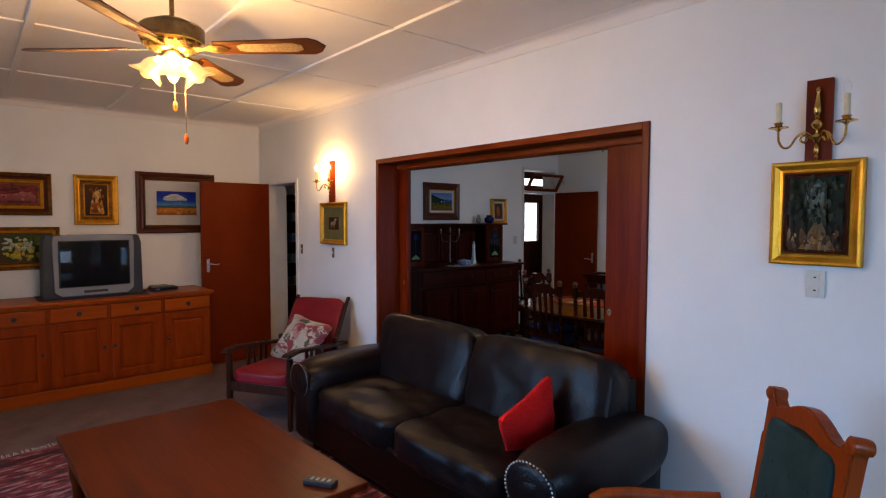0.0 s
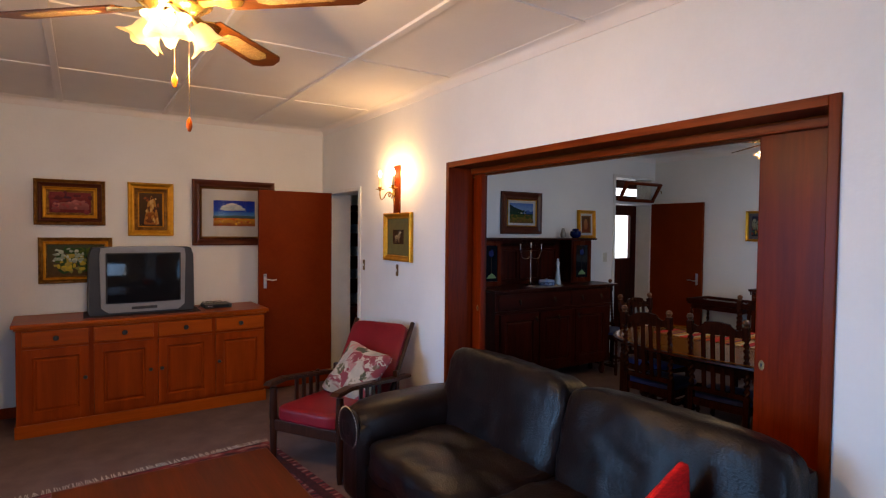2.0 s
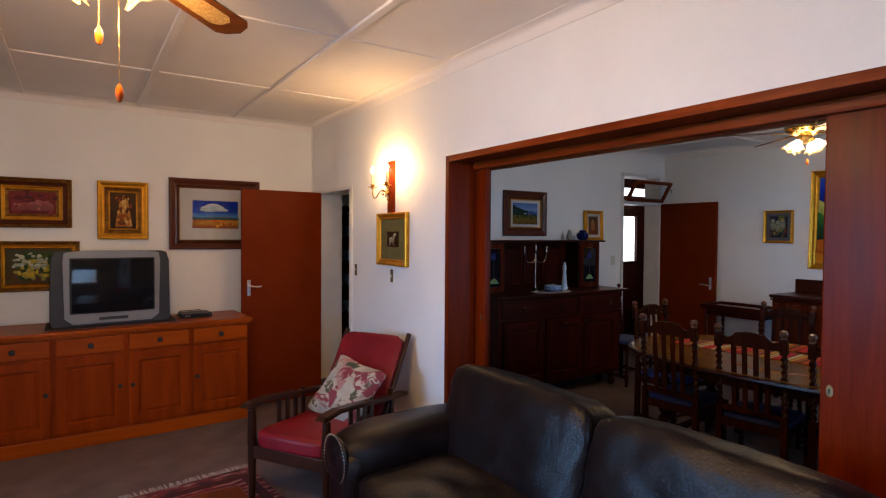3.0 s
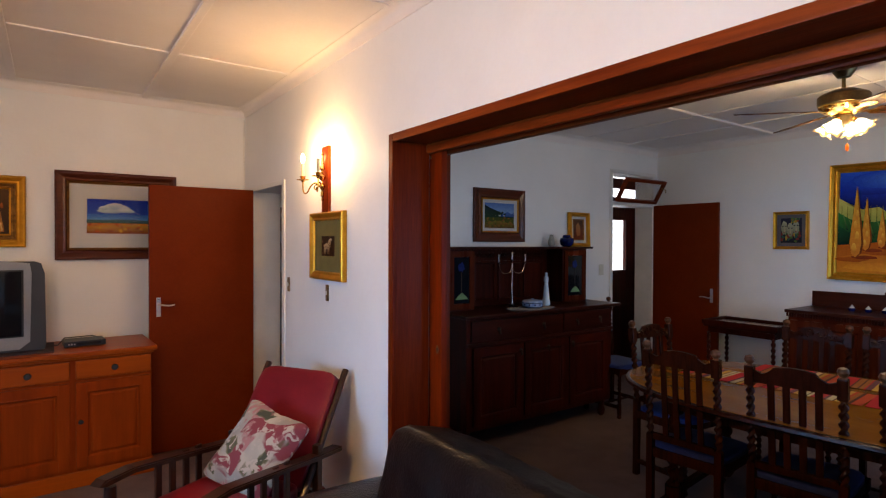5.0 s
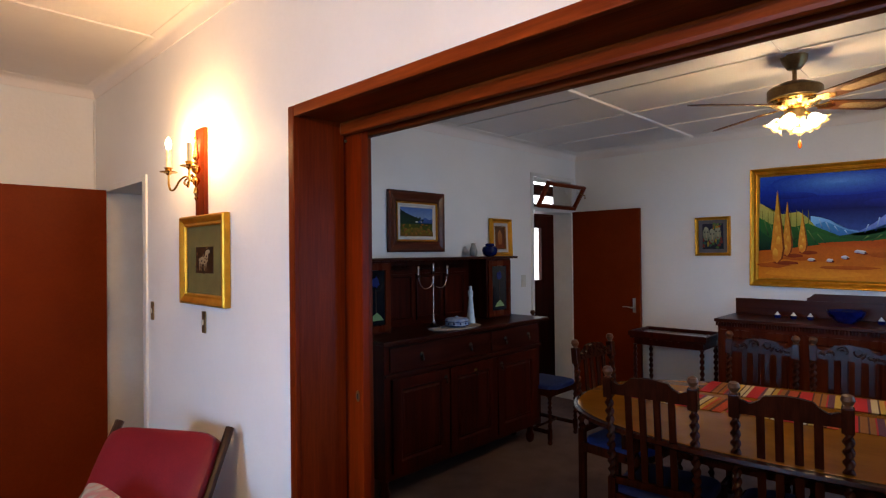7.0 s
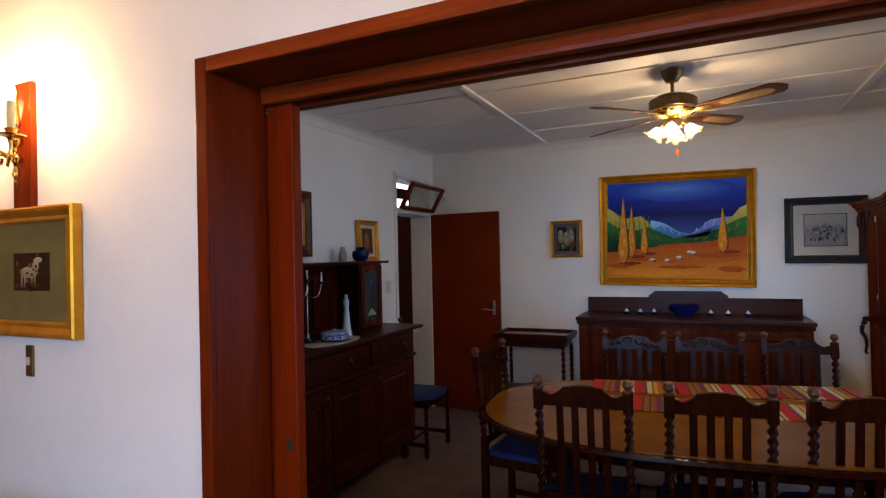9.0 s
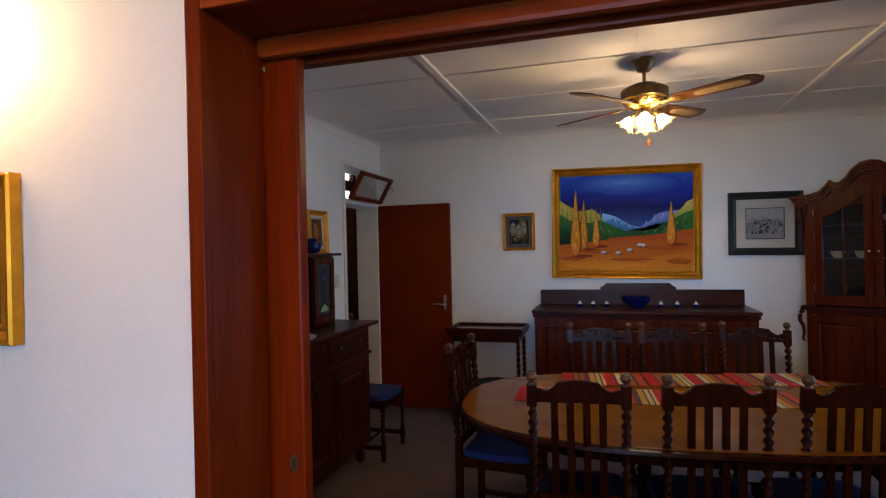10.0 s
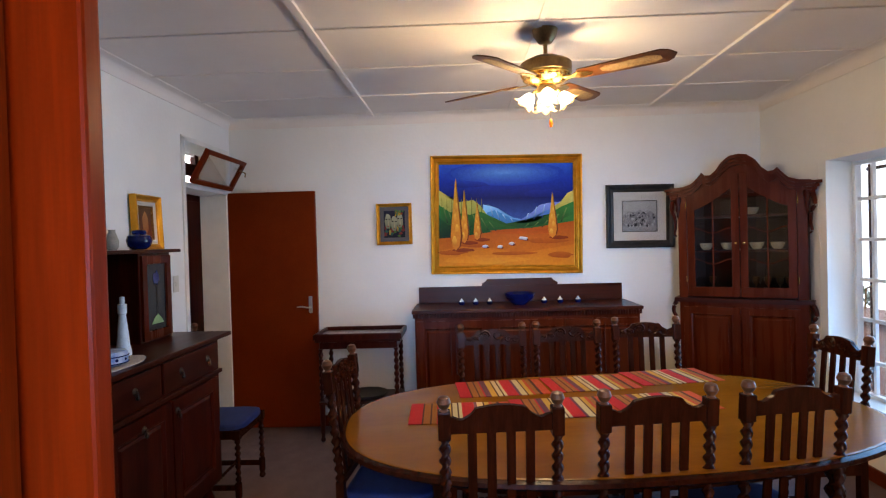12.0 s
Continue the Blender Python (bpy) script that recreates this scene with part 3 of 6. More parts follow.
# ---- garden seen through the dining window ----
BRICK = surface("dark_garden_brick", (0.10, 0.055, 0.045), (0.17, 0.10, 0.08), 14, 0.85, 0.6, fine=60, var=0.4)
LEAF = surface("grey_green_leaf", (0.045, 0.075, 0.055), (0.085, 0.12, 0.085), 30, 0.5, 0.1, var=0.2)
_e = empty("garden_planter", pose(8.6, -0.55, -0.13), "low dark brick planter with grey-green leaves outside the window", "planter")
part("wall", box(-1.6, 1.6, -0.22, 0.22, 0, 0.80, 0.01), BRICK, _e)
part("coping", box(-1.64, 1.64, -0.26, 0.26, 0.80, 0.85, 0.008), BRICK, _e)
_rnd, _bm = random.Random(12), bmesh.new()
for k in range(420):
    a, r, h = _rnd.uniform(0, 6.28), _rnd.uniform(0.02, 0.16), _rnd.uniform(0, 1)
    m = pose(_rnd.choice((-1.15, -0.5, 0.15, 0.85, 1.3)) + r * math.cos(a), 0.8 * r * math.sin(a), 0.86 + 0.20 * h * (1.1 - 3 * r), _rnd.uniform(-50, 50), _rnd.uniform(-50, 50), _rnd.uniform(0, 360))
    vs = [_bm.verts.new(m @ Vector(v)) for v in ((0, 0, 0), (0.018, 0.004, 0.03), (0, 0.008, 0.085), (-0.018, 0.004, 0.03))]
    _bm.faces.new(vs)
tagged(part("foliage", _bm, LEAF, _e, "grey-green leaves"), kind="stuff")


# ---- wall plates ----
def switch_plate(name, m, material, label, w=0.036, h=0.10):
    p = tagged(finish(name, _moved(box(-w / 2, w / 2, -0.008, 0, -h / 2, h / 2, 0.003), m), material), label, "switch")
    part("rocker", _moved(box(-w / 5, w / 5, -0.014, -0.008, -h / 8, h / 8, 0.002), m), WHITEPLASTIC, p, "small cream rocker")
    return p


switch_plate("light_switch", pose(3.164, 4.994, 1.30, 0, 0, -90), ANTIQUE, "dark brass light switch under the framed animal print")
switch_plate("light_switch", pose(3.164, 5.665, 1.31, 0, 0, -90), ANTIQUE, "dark brass light switch beside the white door frame")
switch_plate("light_switch", pose(6.51, 5.639, 1.33), WHITEPLASTIC, "cream light switch beside the dining room door", 0.07, 0.115)
_s = tagged(finish("wall_socket", box(3.155, 3.164, 0.877, 0.946, 1.298, 1.413, 0.003), WHITEPLASTIC), "cream plastic wall plate with two rockers under the landscape painting", "socket")
for z in (1.385, 1.33):
    part("rocker", box(3.150, 3.155, 0.897, 0.927, z - 0.014, z + 0.014, 0.002), WHITEPLASTIC, _s)
    part("slot", box(3.1485, 3.1505, 0.907, 0.917, z - 0.003, z + 0.003), BLACKPLASTIC, _s)


# ---- coffee table ----
def coffee_table():
    e = empty("coffee_table", pose(1.275, 3.03, 0, 0, 0, 1.5), "large red-brown wooden coffee table on a patterned rug", "coffee table")
    part("tabletop", box(-0.485, 0.485, -0.80, 0.80, 0.405, 0.44, 0.008), CEDAR, e)
    part("apron", box(-0.43, 0.43, -0.74, 0.74, 0.33, 0.405, 0.004), CEDAR, e)
    for x in (-0.40, 0.40):
        for y in (-0.71, 0.71):
            part("leg", lathe([(0.022, 0), (0.03, 0.02), (0.034, 0.18), (0.045, 0.22), (0.045, 0.33)], 12, pose(x, y, 0)), CEDAR, e, smooth=True)


coffee_table()
_r = empty("remote_control", pose(1.60, 2.36, 0.441, 0, 0, 32), "small black remote control on the coffee table", "remote control")
part("body", box(-0.028, 0.028, -0.075, 0.075, 0, 0.022, 0.006), BLACKPLASTIC, _r)
for k in range(4):
    part("button", box(-0.012, 0.012, -0.05 + 0.028 * k, -0.036 + 0.028 * k, 0.0215, 0.0245, 0.001), PLASTIC, _r)


# ---- two-seat leather sofa, facing local -y ----
def sofa():
    e = empty("sofa", pose(2.66, 2.69, 0, 0, 0, -90), "two-seat black leather sofa with rolled studded arms, backing the opening", "sofa")
    part("base", box(-1.05, 1.05, -0.44, 0.44, 0.06, 0.33, 0.03), LEATHER, e)
    for s in (-1, 1):
        bm = soft(0.24, 0.98, 0.50, 9, 0.004, 3, 8, m=pose(s * 1.02, 0.0, 0.31))
        add(bm, soft(0.36, 1.0, 0.30, 3.0, 0.006, 5 + s, 10, m=pose(s * 1.05, 0.0, 0.50)))
        part("arm", bm, LEATHER, e, smooth=True)
        bm = bmesh.new()
        for k in range(34):
            a = radians(-50 + 280 * k / 33)
            r = 0.118
            add(bm, lathe([(0.0055, 0), (0.004, 0.003), (0, 0.004)], 6, pose(s * 1.05 + r * 1.1 * math.cos(a), -0.487, 0.50 + r * math.sin(a), 90)))
        part("stud_trim", bm, STEEL, e, "row of small metal studs")
        part("arm_front", soft(0.26, 0.05, 0.22, 2.6, 0.003, 9, 6, m=pose(s * 1.05, -0.475, 0.50)), LEATHER, e, smooth=True)
        part("seat_cushion", soft(0.90, 0.80, 0.21, 6.0, 0.014, 11 + s * 4, 22, m=pose(s * 0.44, -0.08, 0.385)), LEATHER, e, smooth=True)
        part("back_cushion", soft(1.02, 0.27, 0.56, 5.5, 0.012, 21 + s * 5, 26, m=pose(s * 0.505, 0.245, 0.635, -14, 0, 0)), LEATHER, e, smooth=True)
        for y in (-0.38, 0.38):
            part("foot", lathe([(0.025, 0), (0.038, 0.03), (0.03, 0.07)], 12, pose(s * 0.98, y, 0)), DARKOAK, e)
    part("backrest", box(-1.0, 1.0, 0.34, 0.46, 0.2, 0.80, 0.04), LEATHER, e)


sofa()
_across = Vector((-0.93, 0.0, -0.38)).normalized()
_up = Vector((-0.34, -0.15, 0.88)).normalized()
_thick = _up.cross(_across).normalized()
_m = Matrix((_across, _thick, _across.cross(_thick))).transposed().to_4x4()
tagged(finish("scatter_cushion", soft(0.42, 0.12, 0.43, 9, 0.003, 2, 14, 0.85, pose(2.590, 1.985, 0.563) @ _m), REDKNIT, smooth=True), "bright red knitted cushion leaning on the black sofa arm", "cushion")


# ---- armchair, facing local -y ----
def armchair():
    e = empty("armchair", pose(2.47, 4.55, 0, 0, 0, -58), "dark wooden open-arm armchair with red vinyl cushions", "armchair")
    for s in (-1, 1):
        x = s * 0.275
        part("leg", lathe([(0.016, 0), (0.022, 0.05), (0.027, 0.30), (0.024, 0.33), (0.030, 0.36), (0.024, 0.56)], 12, pose(x, -0.40, 0)), WALNUT, e, smooth=True)
        part("leg", box(x - 0.018, x + 0.018, 0.30, 0.34, 0, 0.58, 0.005), WALNUT, e)
        pts = [(-0.47, 0.585), (-0.44, 0.605), (-0.30, 0.612), (0.0, 0.575), (0.30, 0.535), (0.50, 0.515), (0.50, 0.490), (0.30, 0.508), (0.0, 0.548), (-0.30, 0.585), (-0.44, 0.575)]
        part("armrest", prism(pts, x - 0.036, x + 0.036, pose(0, 0, 0, 0, 0, 0) @ Matrix(((0, 1, 0, 0), (1, 0, 0, 0), (0, 0, 1, 0), (0, 0, 0, 1))), 0.006), WALNUT, e)
        for y in (-0.16, -0.08, 0.0, 0.08):
            part("slat", box(x - 0.007, x + 0.007, y - 0.016, y + 0.016, 0.33, 0.58, 0.002), WALNUT, e)
        part("side_rail", box(x - 0.016, x + 0.016, -0.40, 0.33, 0.27, 0.345, 0.004), WALNUT, e)
        part("back_post", tube([(x * 0.96, 0.18, 0.30), (x * 0.96, 0.60, 0.90)], 0.018, 8), WALNUT, e, smooth=True)
    for y in (-0.40, 0.32):
        part("rail", box(-0.26, 0.26, y - 0.014, y + 0.014, 0.27, 0.345, 0.004), WALNUT, e)
    part("seat_cushion", soft(0.52, 0.66, 0.11, 7, 0.002, 1, 10, m=pose(0, -0.09, 0.375, -2)), VINYL, e, "red vinyl seat pad", True)
    part("back_cushion", soft(0.51, 0.09, 0.62, 9, 0.002, 4, 10, m=pose(0, 0.40, 0.62, -33)), VINYL, e, "red vinyl back pad", True)


armchair()


def floral():
    """Cream cloth printed with large roses: olive leaves, deep pink heads, pale petals."""
    m, nt, bs = nodes_of("rose_print")
    n, l = nt.nodes, nt.links
    tc = n.new("ShaderNodeTexCoord")
    last = None
    for sc, off, pos, wide, detail, col in ((3.4, 21, 0.50, 0.10, 2, (0.27, 0.25, 0.22)), (8.5, 3, 0.56, 0.02, 1.5, (0.105, 0.100, 0.045)), (8.5, 3, 0.61, 0.02, 1.5, (0.050, 0.055, 0.030)),
                                            (5.2, 8, 0.575, 0.015, 2.5, (0.20, 0.030, 0.042)), (11, 5, 0.60, 0.03, 3, (0.34, 0.15, 0.15)), (19, 14, 0.60, 0.03, 4, (0.42, 0.36, 0.30))):
        mp, no, r = n.new("ShaderNodeMapping"), n.new("ShaderNodeTexNoise"), n.new("ShaderNodeValToRGB")
        mp.inputs["Location"].default_value = (off, off, off)
        no.inputs["Scale"].default_value, no.inputs["Detail"].default_value, no.inputs["Distortion"].default_value = sc, detail, 0.8
        r.color_ramp.elements[0].position, r.color_ramp.elements[1].position = pos - wide, pos + wide
        l.new(tc.outputs["Object"], mp.inputs[0]), l.new(mp.outputs[0], no.inputs["Vector"]), l.new(no.outputs[0], r.inputs[0])
        mx = n.new("ShaderNodeMixRGB")
        mx.inputs[2].default_value = (*col, 1)
        l.new(r.outputs[0], mx.inputs[0])
        if last:
            l.new(last.outputs[0], mx.inputs[1])
        else:
            mx.inputs[1].default_value = (0.42, 0.38, 0.31, 1)
        last = mx
    l.new(last.outputs[0], bs.inputs["Base Color"])
    bs.inputs["Roughness"].default_value = 0.85
    return m


tagged(finish("scatter_cushion", soft(0.43, 0.14, 0.43, 9, 0.007, 8, 16, 0.88, pose(2.50, 4.52, 0, 0, 0, -58) @ pose(0.0, 0.13, 0.575, -38) @ pose(0, 0, 0, 0, 14, 0)), floral(), smooth=True), "cream cushion printed with pink roses on the red armchair", "cushion")


# ---- rug ----
def rug():
    m, nt, bs = nodes_of("persian_pile")
    n, l = nt.nodes, nt.links
    tc, mp = n.new("ShaderNodeTexCoord"), n.new("ShaderNodeMapping")
    mp.inputs["Scale"].default_value = (9, 30, 9)
    v, w, r, mx = n.new("ShaderNodeTexNoise"), n.new("ShaderNodeTexNoise"), n.new("ShaderNodeValToRGB"), n.new("ShaderNodeMixRGB")
    v.inputs["Scale"].default_value, v.inputs["Detail"].default_value = 1.0, 5
    l.new(tc.outputs["Object"], mp.inputs[0]), l.new(mp.outputs[0], v.inputs["Vector"])
    w.inputs["Scale"].default_value = 45
    l.new(tc.outputs["Object"], w.inputs["Vector"])
    for p, c in ((0.40, (0.030, 0.006, 0.010)), (0.47, (0.13, 0.010, 0.014)), (0.54, (0.16, 0.014, 0.018)), (0.60, (0.26, 0.13, 0.11))):
        r.color_ramp.elements.new(p).color = (*c, 1)
    r.color_ramp.elements[0].color, r.color_ramp.elements[-1].color = (0.03, 0.006, 0.01, 1), (0.32, 0.18, 0.15, 1)
    l.new(v.outputs[0], r.inputs[0])
    mx.blend_type, mx.inputs[0].default_value = "OVERLAY", 0.6
    l.new(r.outputs[0], mx.inputs[1]), l.new(w.outputs[0], mx.inputs[2]), l.new(mx.outputs[0], bs.inputs["Base Color"])
    bp = n.new("ShaderNodeBump")
    bp.inputs["Strength"].default_value = 0.6
    l.new(w.outputs[0], bp.inputs["Height"]), l.new(bp.outputs[0], bs.inputs["Normal"])
    bs.inputs["Roughness"].default_value = 0.95
    e = empty("rug", pose(1.15, 3.28, 0, 0, 0, 7), "dark red patterned wool rug with white fringe under the coffee table", "rug")
    part("rug_body", box(-1.15, 1.15, -1.75, 1.66, 0.001, 0.011, 0.003), m, e)
    band = surface("rug_border", (0.030, 0.008, 0.010), (0.075, 0.014, 0.016), 30, 0.95, 0.5)
    bm = bmesh.new()
    for x0, x1, y0, y1 in ((-1.10, 1.10, 1.50, 1.56), (-1.10, 1.10, -1.65, -1.59), (-1.10, -1.04, -1.59, 1.50), (1.04, 1.10, -1.59, 1.50)):
        box(x0, x1, y0, y1, 0.010, 0.0125, bm=bm)
    part("border", bm, band, e)
    bm = bmesh.new()
    rnd = random.Random(4)
    for k in range(190):
        for y, s in ((1.66, 1), (-1.75, -1)):
            x = -1.145 + 2.29 * k / 189
            d = rnd.uniform(-0.008, 0.008)
            add(bm, tube([(x, y, 0.007), (x + d, y + s * 0.035, 0.006), (x + 2 * d, y + s * rnd.uniform(0.065, 0.085), 0.004)], 0.0024, 4))
    tagged(part("fringe", bm, surface("fringe_cotton", (0.42, 0.36, 0.31), (0.52, 0.46, 0.41), 30, 0.9, 0.3), e, "off-white knotted fringe"), kind="stuff")


rug()


# ---- pine television cabinet, facing local -y ----
def knob(parent, x, y, z, m, r=0.016):
    part("knob", lathe([(r * 0.9, 0), (r * 0.5, 0.008), (r, 0.018), (r * 0.8, 0.026), (0, 0.029)], 12, pose(x, y, z, 90)), m, parent, smooth=True)


def panel_door(name, parent, x0, x1, y, z0, z1, m, rail=0.06):
    d = part(name, box(x0, x1, y + 0.003, y + 0.014, z0, z1, 0.002), m, parent)
    part("panel", _moved(ring(x1 - x0 - 2 * rail, z1 - z0 - 2 * rail, [(0, 0.005), (0, 0.016), (0.005, 0.017), (0.012, 0.010), (0.016, 0.003), (0.024, 0.003), (0.034, 0.009)]), pose((x0 + x1) / 2, y, (z0 + z1) / 2)), m, d)
    inner = box(x0 + rail + 0.034, x1 - rail - 0.034, y - 0.0100, y - 0.001, z0 + rail + 0.034, z1 - rail - 0.034, 0.002)
    part("field", inner, m, d)
    bm = bmesh.new()
    for b in ((x0, x0 + rail, z0, z1), (x1 - rail, x1, z0, z1), (x0 + rail, x1 - rail, z0, z0 + rail), (x0 + rail, x1 - rail, z1 - rail, z1)):
        box(b[0], b[1], y - 0.016, y + 0.003, b[2], b[3], 0.0015, bm=bm)
    part("door_rail", bm, m, d)
    return d


def tv_cabinet():
    e = empty("television_cabinet", pose(1.40, 6.40, 0, 0, 0, 2.0), "orange varnished pine sideboard with four drawers and four panelled doors", "sideboard")
    w = 0.95
    part("carcass", box(-w, w, -0.26, 0.27, 0.09, 0.855, 0.003), PINE, e)
    part("top", box(-w - 0.03, w + 0.03, -0.305, 0.28, 0.857, 0.888, 0.008), PINE_X, e)
    part("plinth", box(-w - 0.012, w + 0.012, -0.278, 0.27, 0, 0.10, 0.006), PINE_X, e)
    part("frieze_moulding", box(-w - 0.012, w + 0.012, -0.285, -0.26, 0.838, 0.857, 0.006), PINE_X, e)
    for i in range(4):
        x0, x1 = -w + 0.035 + i * 0.472, -w + 0.035 + i * 0.472 + 0.445
        d = part("drawer", box(x0 + 0.004, x1 - 0.004, -0.280, -0.258, 0.708, 0.826, 0.006), PINE_X, e)
        knob(d, (x0 + x1) / 2, -0.279, 0.767, BLACKPLASTIC, 0.021)
        d = panel_door("door", e, x0 + 0.004, x1 - 0.004, -0.262, 0.125, 0.685, PINE)
        knob(d, (x1 - 0.03) if i in (0, 1) else (x0 + 0.03), -0.277, 0.43, BLACKPLASTIC)


tv_cabinet()


def television():
    e = empty("television", pose(1.345, 6.30, 0.9, 0, 0, 5), "silver and slate cathode-ray television on the pine sideboard", "television")
    part("rear_shell", _moved(soft(0.72, 0.40, 0.50, 5, 0, 0, 8), pose(0, 0.22, 0.29)), DARKPLASTIC, e, smooth=True)
    part("casing", prism([(-0.40, 0.0), (0.40, 0.0), (0.412, 0.03), (0.405, 0.50), (0.385, 0.565), (0.36, 0.575), (-0.36, 0.575), (-0.385, 0.565), (-0.405, 0.50), (-0.412, 0.03)], -0.035, 0.10, bevel=0.004), DARKPLASTIC, e)
    part("bezel", prism([(-0.27, 0.015), (0.27, 0.015), (0.325, 0.06), (0.335, 0.50), (0.325, 0.565), (0.20, 0.582), (-0.20, 0.582), (-0.325, 0.565), (-0.335, 0.50), (-0.325, 0.06)], -0.052, -0.030, bevel=0.005), PLASTIC, e)
    part("screen_surround", box(-0.292, 0.292, -0.058, -0.050, 0.095, 0.525, 0.006), BLACKPLASTIC, e)
    bm = bmesh.new()
    n = 14
    g = [[bm.verts.new((0.28 * (2 * i / n - 1), -0.060 - 0.022 * (1 - (2 * i / n - 1) ** 2) - 0.012 * (1 - (2 * j / n - 1) ** 2), 0.31 + 0.205 * (2 * j / n - 1))) for i in range(n + 1)] for j in range(n + 1)]
    for j in range(n):
        for i in range(n):
            bm.faces.new((g[j][i], g[j][i + 1], g[j + 1][i + 1], g[j + 1][i]))
    part("screen", bm, SCREEN, e, "dark curved glass screen", True)
    part("control_panel", box(-0.10, 0.10, -0.056, -0.050, 0.038, 0.062, 0.002), DARKPLASTIC, e)
    for k in range(4):
        part("button", box(-0.07 + 0.04 * k, -0.05 + 0.04 * k, -0.059, -0.055, 0.046, 0.055, 0.001), BLACKPLASTIC, e)


television()
tagged(finish("cloth_mat", box(0.90, 1.80, 6.20, 6.62, 0.889, 0.895, 0.002), surface("dark_mat", (0.03, 0.02, 0.03), (0.06, 0.04, 0.05), 30, 0.9, 0.5)), "thin dark cloth mat under the television", "mat")
_d = empty("decoder", pose(1.97, 6.42, 0.889, 0, 0, 4), "flat black satellite decoder on the pine sideboard", "decoder")
part("body", box(-0.12, 0.12, -0.09, 0.09, 0.004, 0.040, 0.004), BLACKPLASTIC, _d)
part("display", box(-0.05, 0.09, -0.0925, -0.089, 0.014, 0.030, 0.001), SCREEN, _d)
for k in range(3):
    part("button", box(-0.10 + 0.016 * k, -0.09 + 0.016 * k, -0.093, -0.089, 0.018, 0.026, 0.001), STEEL, _d)
tagged(finish("cable", tube([(3.152, 6.742, 2.66), (3.150, 6.741, 2.4), (3.154, 6.743, 2.12), (3.152, 6.742, 2.06)], 0.005, 6), TRIM), "thin white painted cable running down the room corner", "cable")
tagged(finish("cable", tube([(1.78, 6.50, 0.893), (1.82, 6.44, 0.897), (1.86, 6.50, 0.935), (1.93, 6.47, 0.940), (2.02, 6.50, 0.938), (2.06, 6.58, 0.915), (2.02, 6.65, 0.893)], 0.004, 6), BLACKPLASTIC), "thin black cable curling over the decoder", "cable")

# second pine cupboard at the edge of the room
_e = empty("pine_cupboard", pose(-0.12, 6.56, 0, 0, 0, 0), "tall orange pine cupboard against the wall", "cupboard")
part("carcass", box(-0.40, 0.385, -0.19, 0.19, 0.08, 1.86, 0.004), PINE, _e)
part("cornice", box(-0.42, 0.405, -0.21, 0.19, 1.86, 1.90, 0.008), PINE_X, _e)
part("plinth", box(-0.41, 0.395, -0.20, 0.19, 0, 0.08, 0.004), PINE_X, _e)
for x0, x1 in ((-0.39, -0.01), (0.0, 0.375)):
    d = panel_door("door", _e, x0, x1, -0.192, 0.12, 1.82, PINE)
    knob(d, x1 - 0.03 if x0 < -0.1 else x0 + 0.03, -0.207, 1.0, BLACKPLASTIC)


# ---- pictures ----
PROFILE = [(0, 0), (0, 0.030), (0.006, 0.036), (0.014, 0.034), (0.030, 0.022), (0.040, 0.024), (0.046, 0.016), (0.046, 0.004)]


def scaled(width, depth=1.0):
    return [(i * width / 0.046, d * depth) for i, d in PROFILE]


def picture(label, m, w, h, rings, shapes, glazed=False):
    """rings: (width, material, depth) from outside to inside, then the painting."""
    e = empty("framed_picture", m, label, "picture")
    inset = 0
    part("backing", box(-w / 2 + 0.004, w / 2 - 0.004, -0.006, 0.0, -h / 2 + 0.004, h / 2 - 0.004), BROWNFRAME, e)
    names = ["frame", "inner_frame", "slip", "inner_slip"]
    k = 0
    for width, mat_, depth in rings:
        ww, hh = w - 2 * inset, h - 2 * inset
        if depth == 0:
            part("mount", ring(ww, hh, [(0, 0.008), (0, 0.010), (width, 0.010), (width + 0.001, 0.007)]), mat_, e)
        else:
            part(names[k], ring(ww, hh, scaled(width, depth)), mat_, e)
            k += 1
        inset += width - 0.001
    part("painting", art(w - 2 * inset + 0.004, h - 2 * inset + 0.004, shapes, -0.0075), PAINT, e)
    if glazed:
        i0 = rings[0][0]
        p = part("pane", box(-w / 2 + i0, w / 2 - i0, -0.0135, -0.012, -h / 2 + i0, h / 2 - i0), GLASS, e)
    return e


def speckle(seed, n, cols, x0=0.05, x1=0.95, z0=0.05, z1=0.95, r=0.05):
    rnd = random.Random(seed)
    return [(blob(rnd.uniform(x0, x1), rnd.uniform(z0, z1), r * rnd.uniform(0.5, 1.2), r * rnd.uniform(0.6, 1.6), 8, seed + k, 0.35), *(lambda c: (c, tuple(min(1, v * 1.3) for v in c)))(rnd.choice(cols))) for k in range(n)]


TV = 6.752
picture("gold framed abstract in dusky red tones above the television", pose(0.812, TV, 1.858, 0, 0, 0), 0.53, 0.40,
        [(0.030, GOLDDARK, 1.2), (0.035, BROWNFRAME, 0.8), (0.028, GOLD, 0.7), (0.022, GOLDDARK, 0.4)],
        [(rect(0, 1, 0, 1), (0.20, 0.030, 0.03), (0.26, 0.05, 0.05))] + speckle(81, 22, [(0.14, 0.03, 0.04), (0.24, 0.05, 0.05), (0.10, 0.03, 0.05)], 0.0, 1.0, 0.05, 0.95, 0.10) + [(ridge(0.05, 0.95, 0.16, [0.20, 0.42, 0.50, 0.44, 0.52, 0.66, 0.58, 0.62, 0.40]), (0.26, 0.09, 0.09), (0.42, 0.17, 0.15))] + speckle(82, 16, [(0.40, 0.16, 0.14), (0.30, 0.08, 0.08), (0.20, 0.05, 0.07)], 0.10, 0.90, 0.20, 0.55, 0.055))
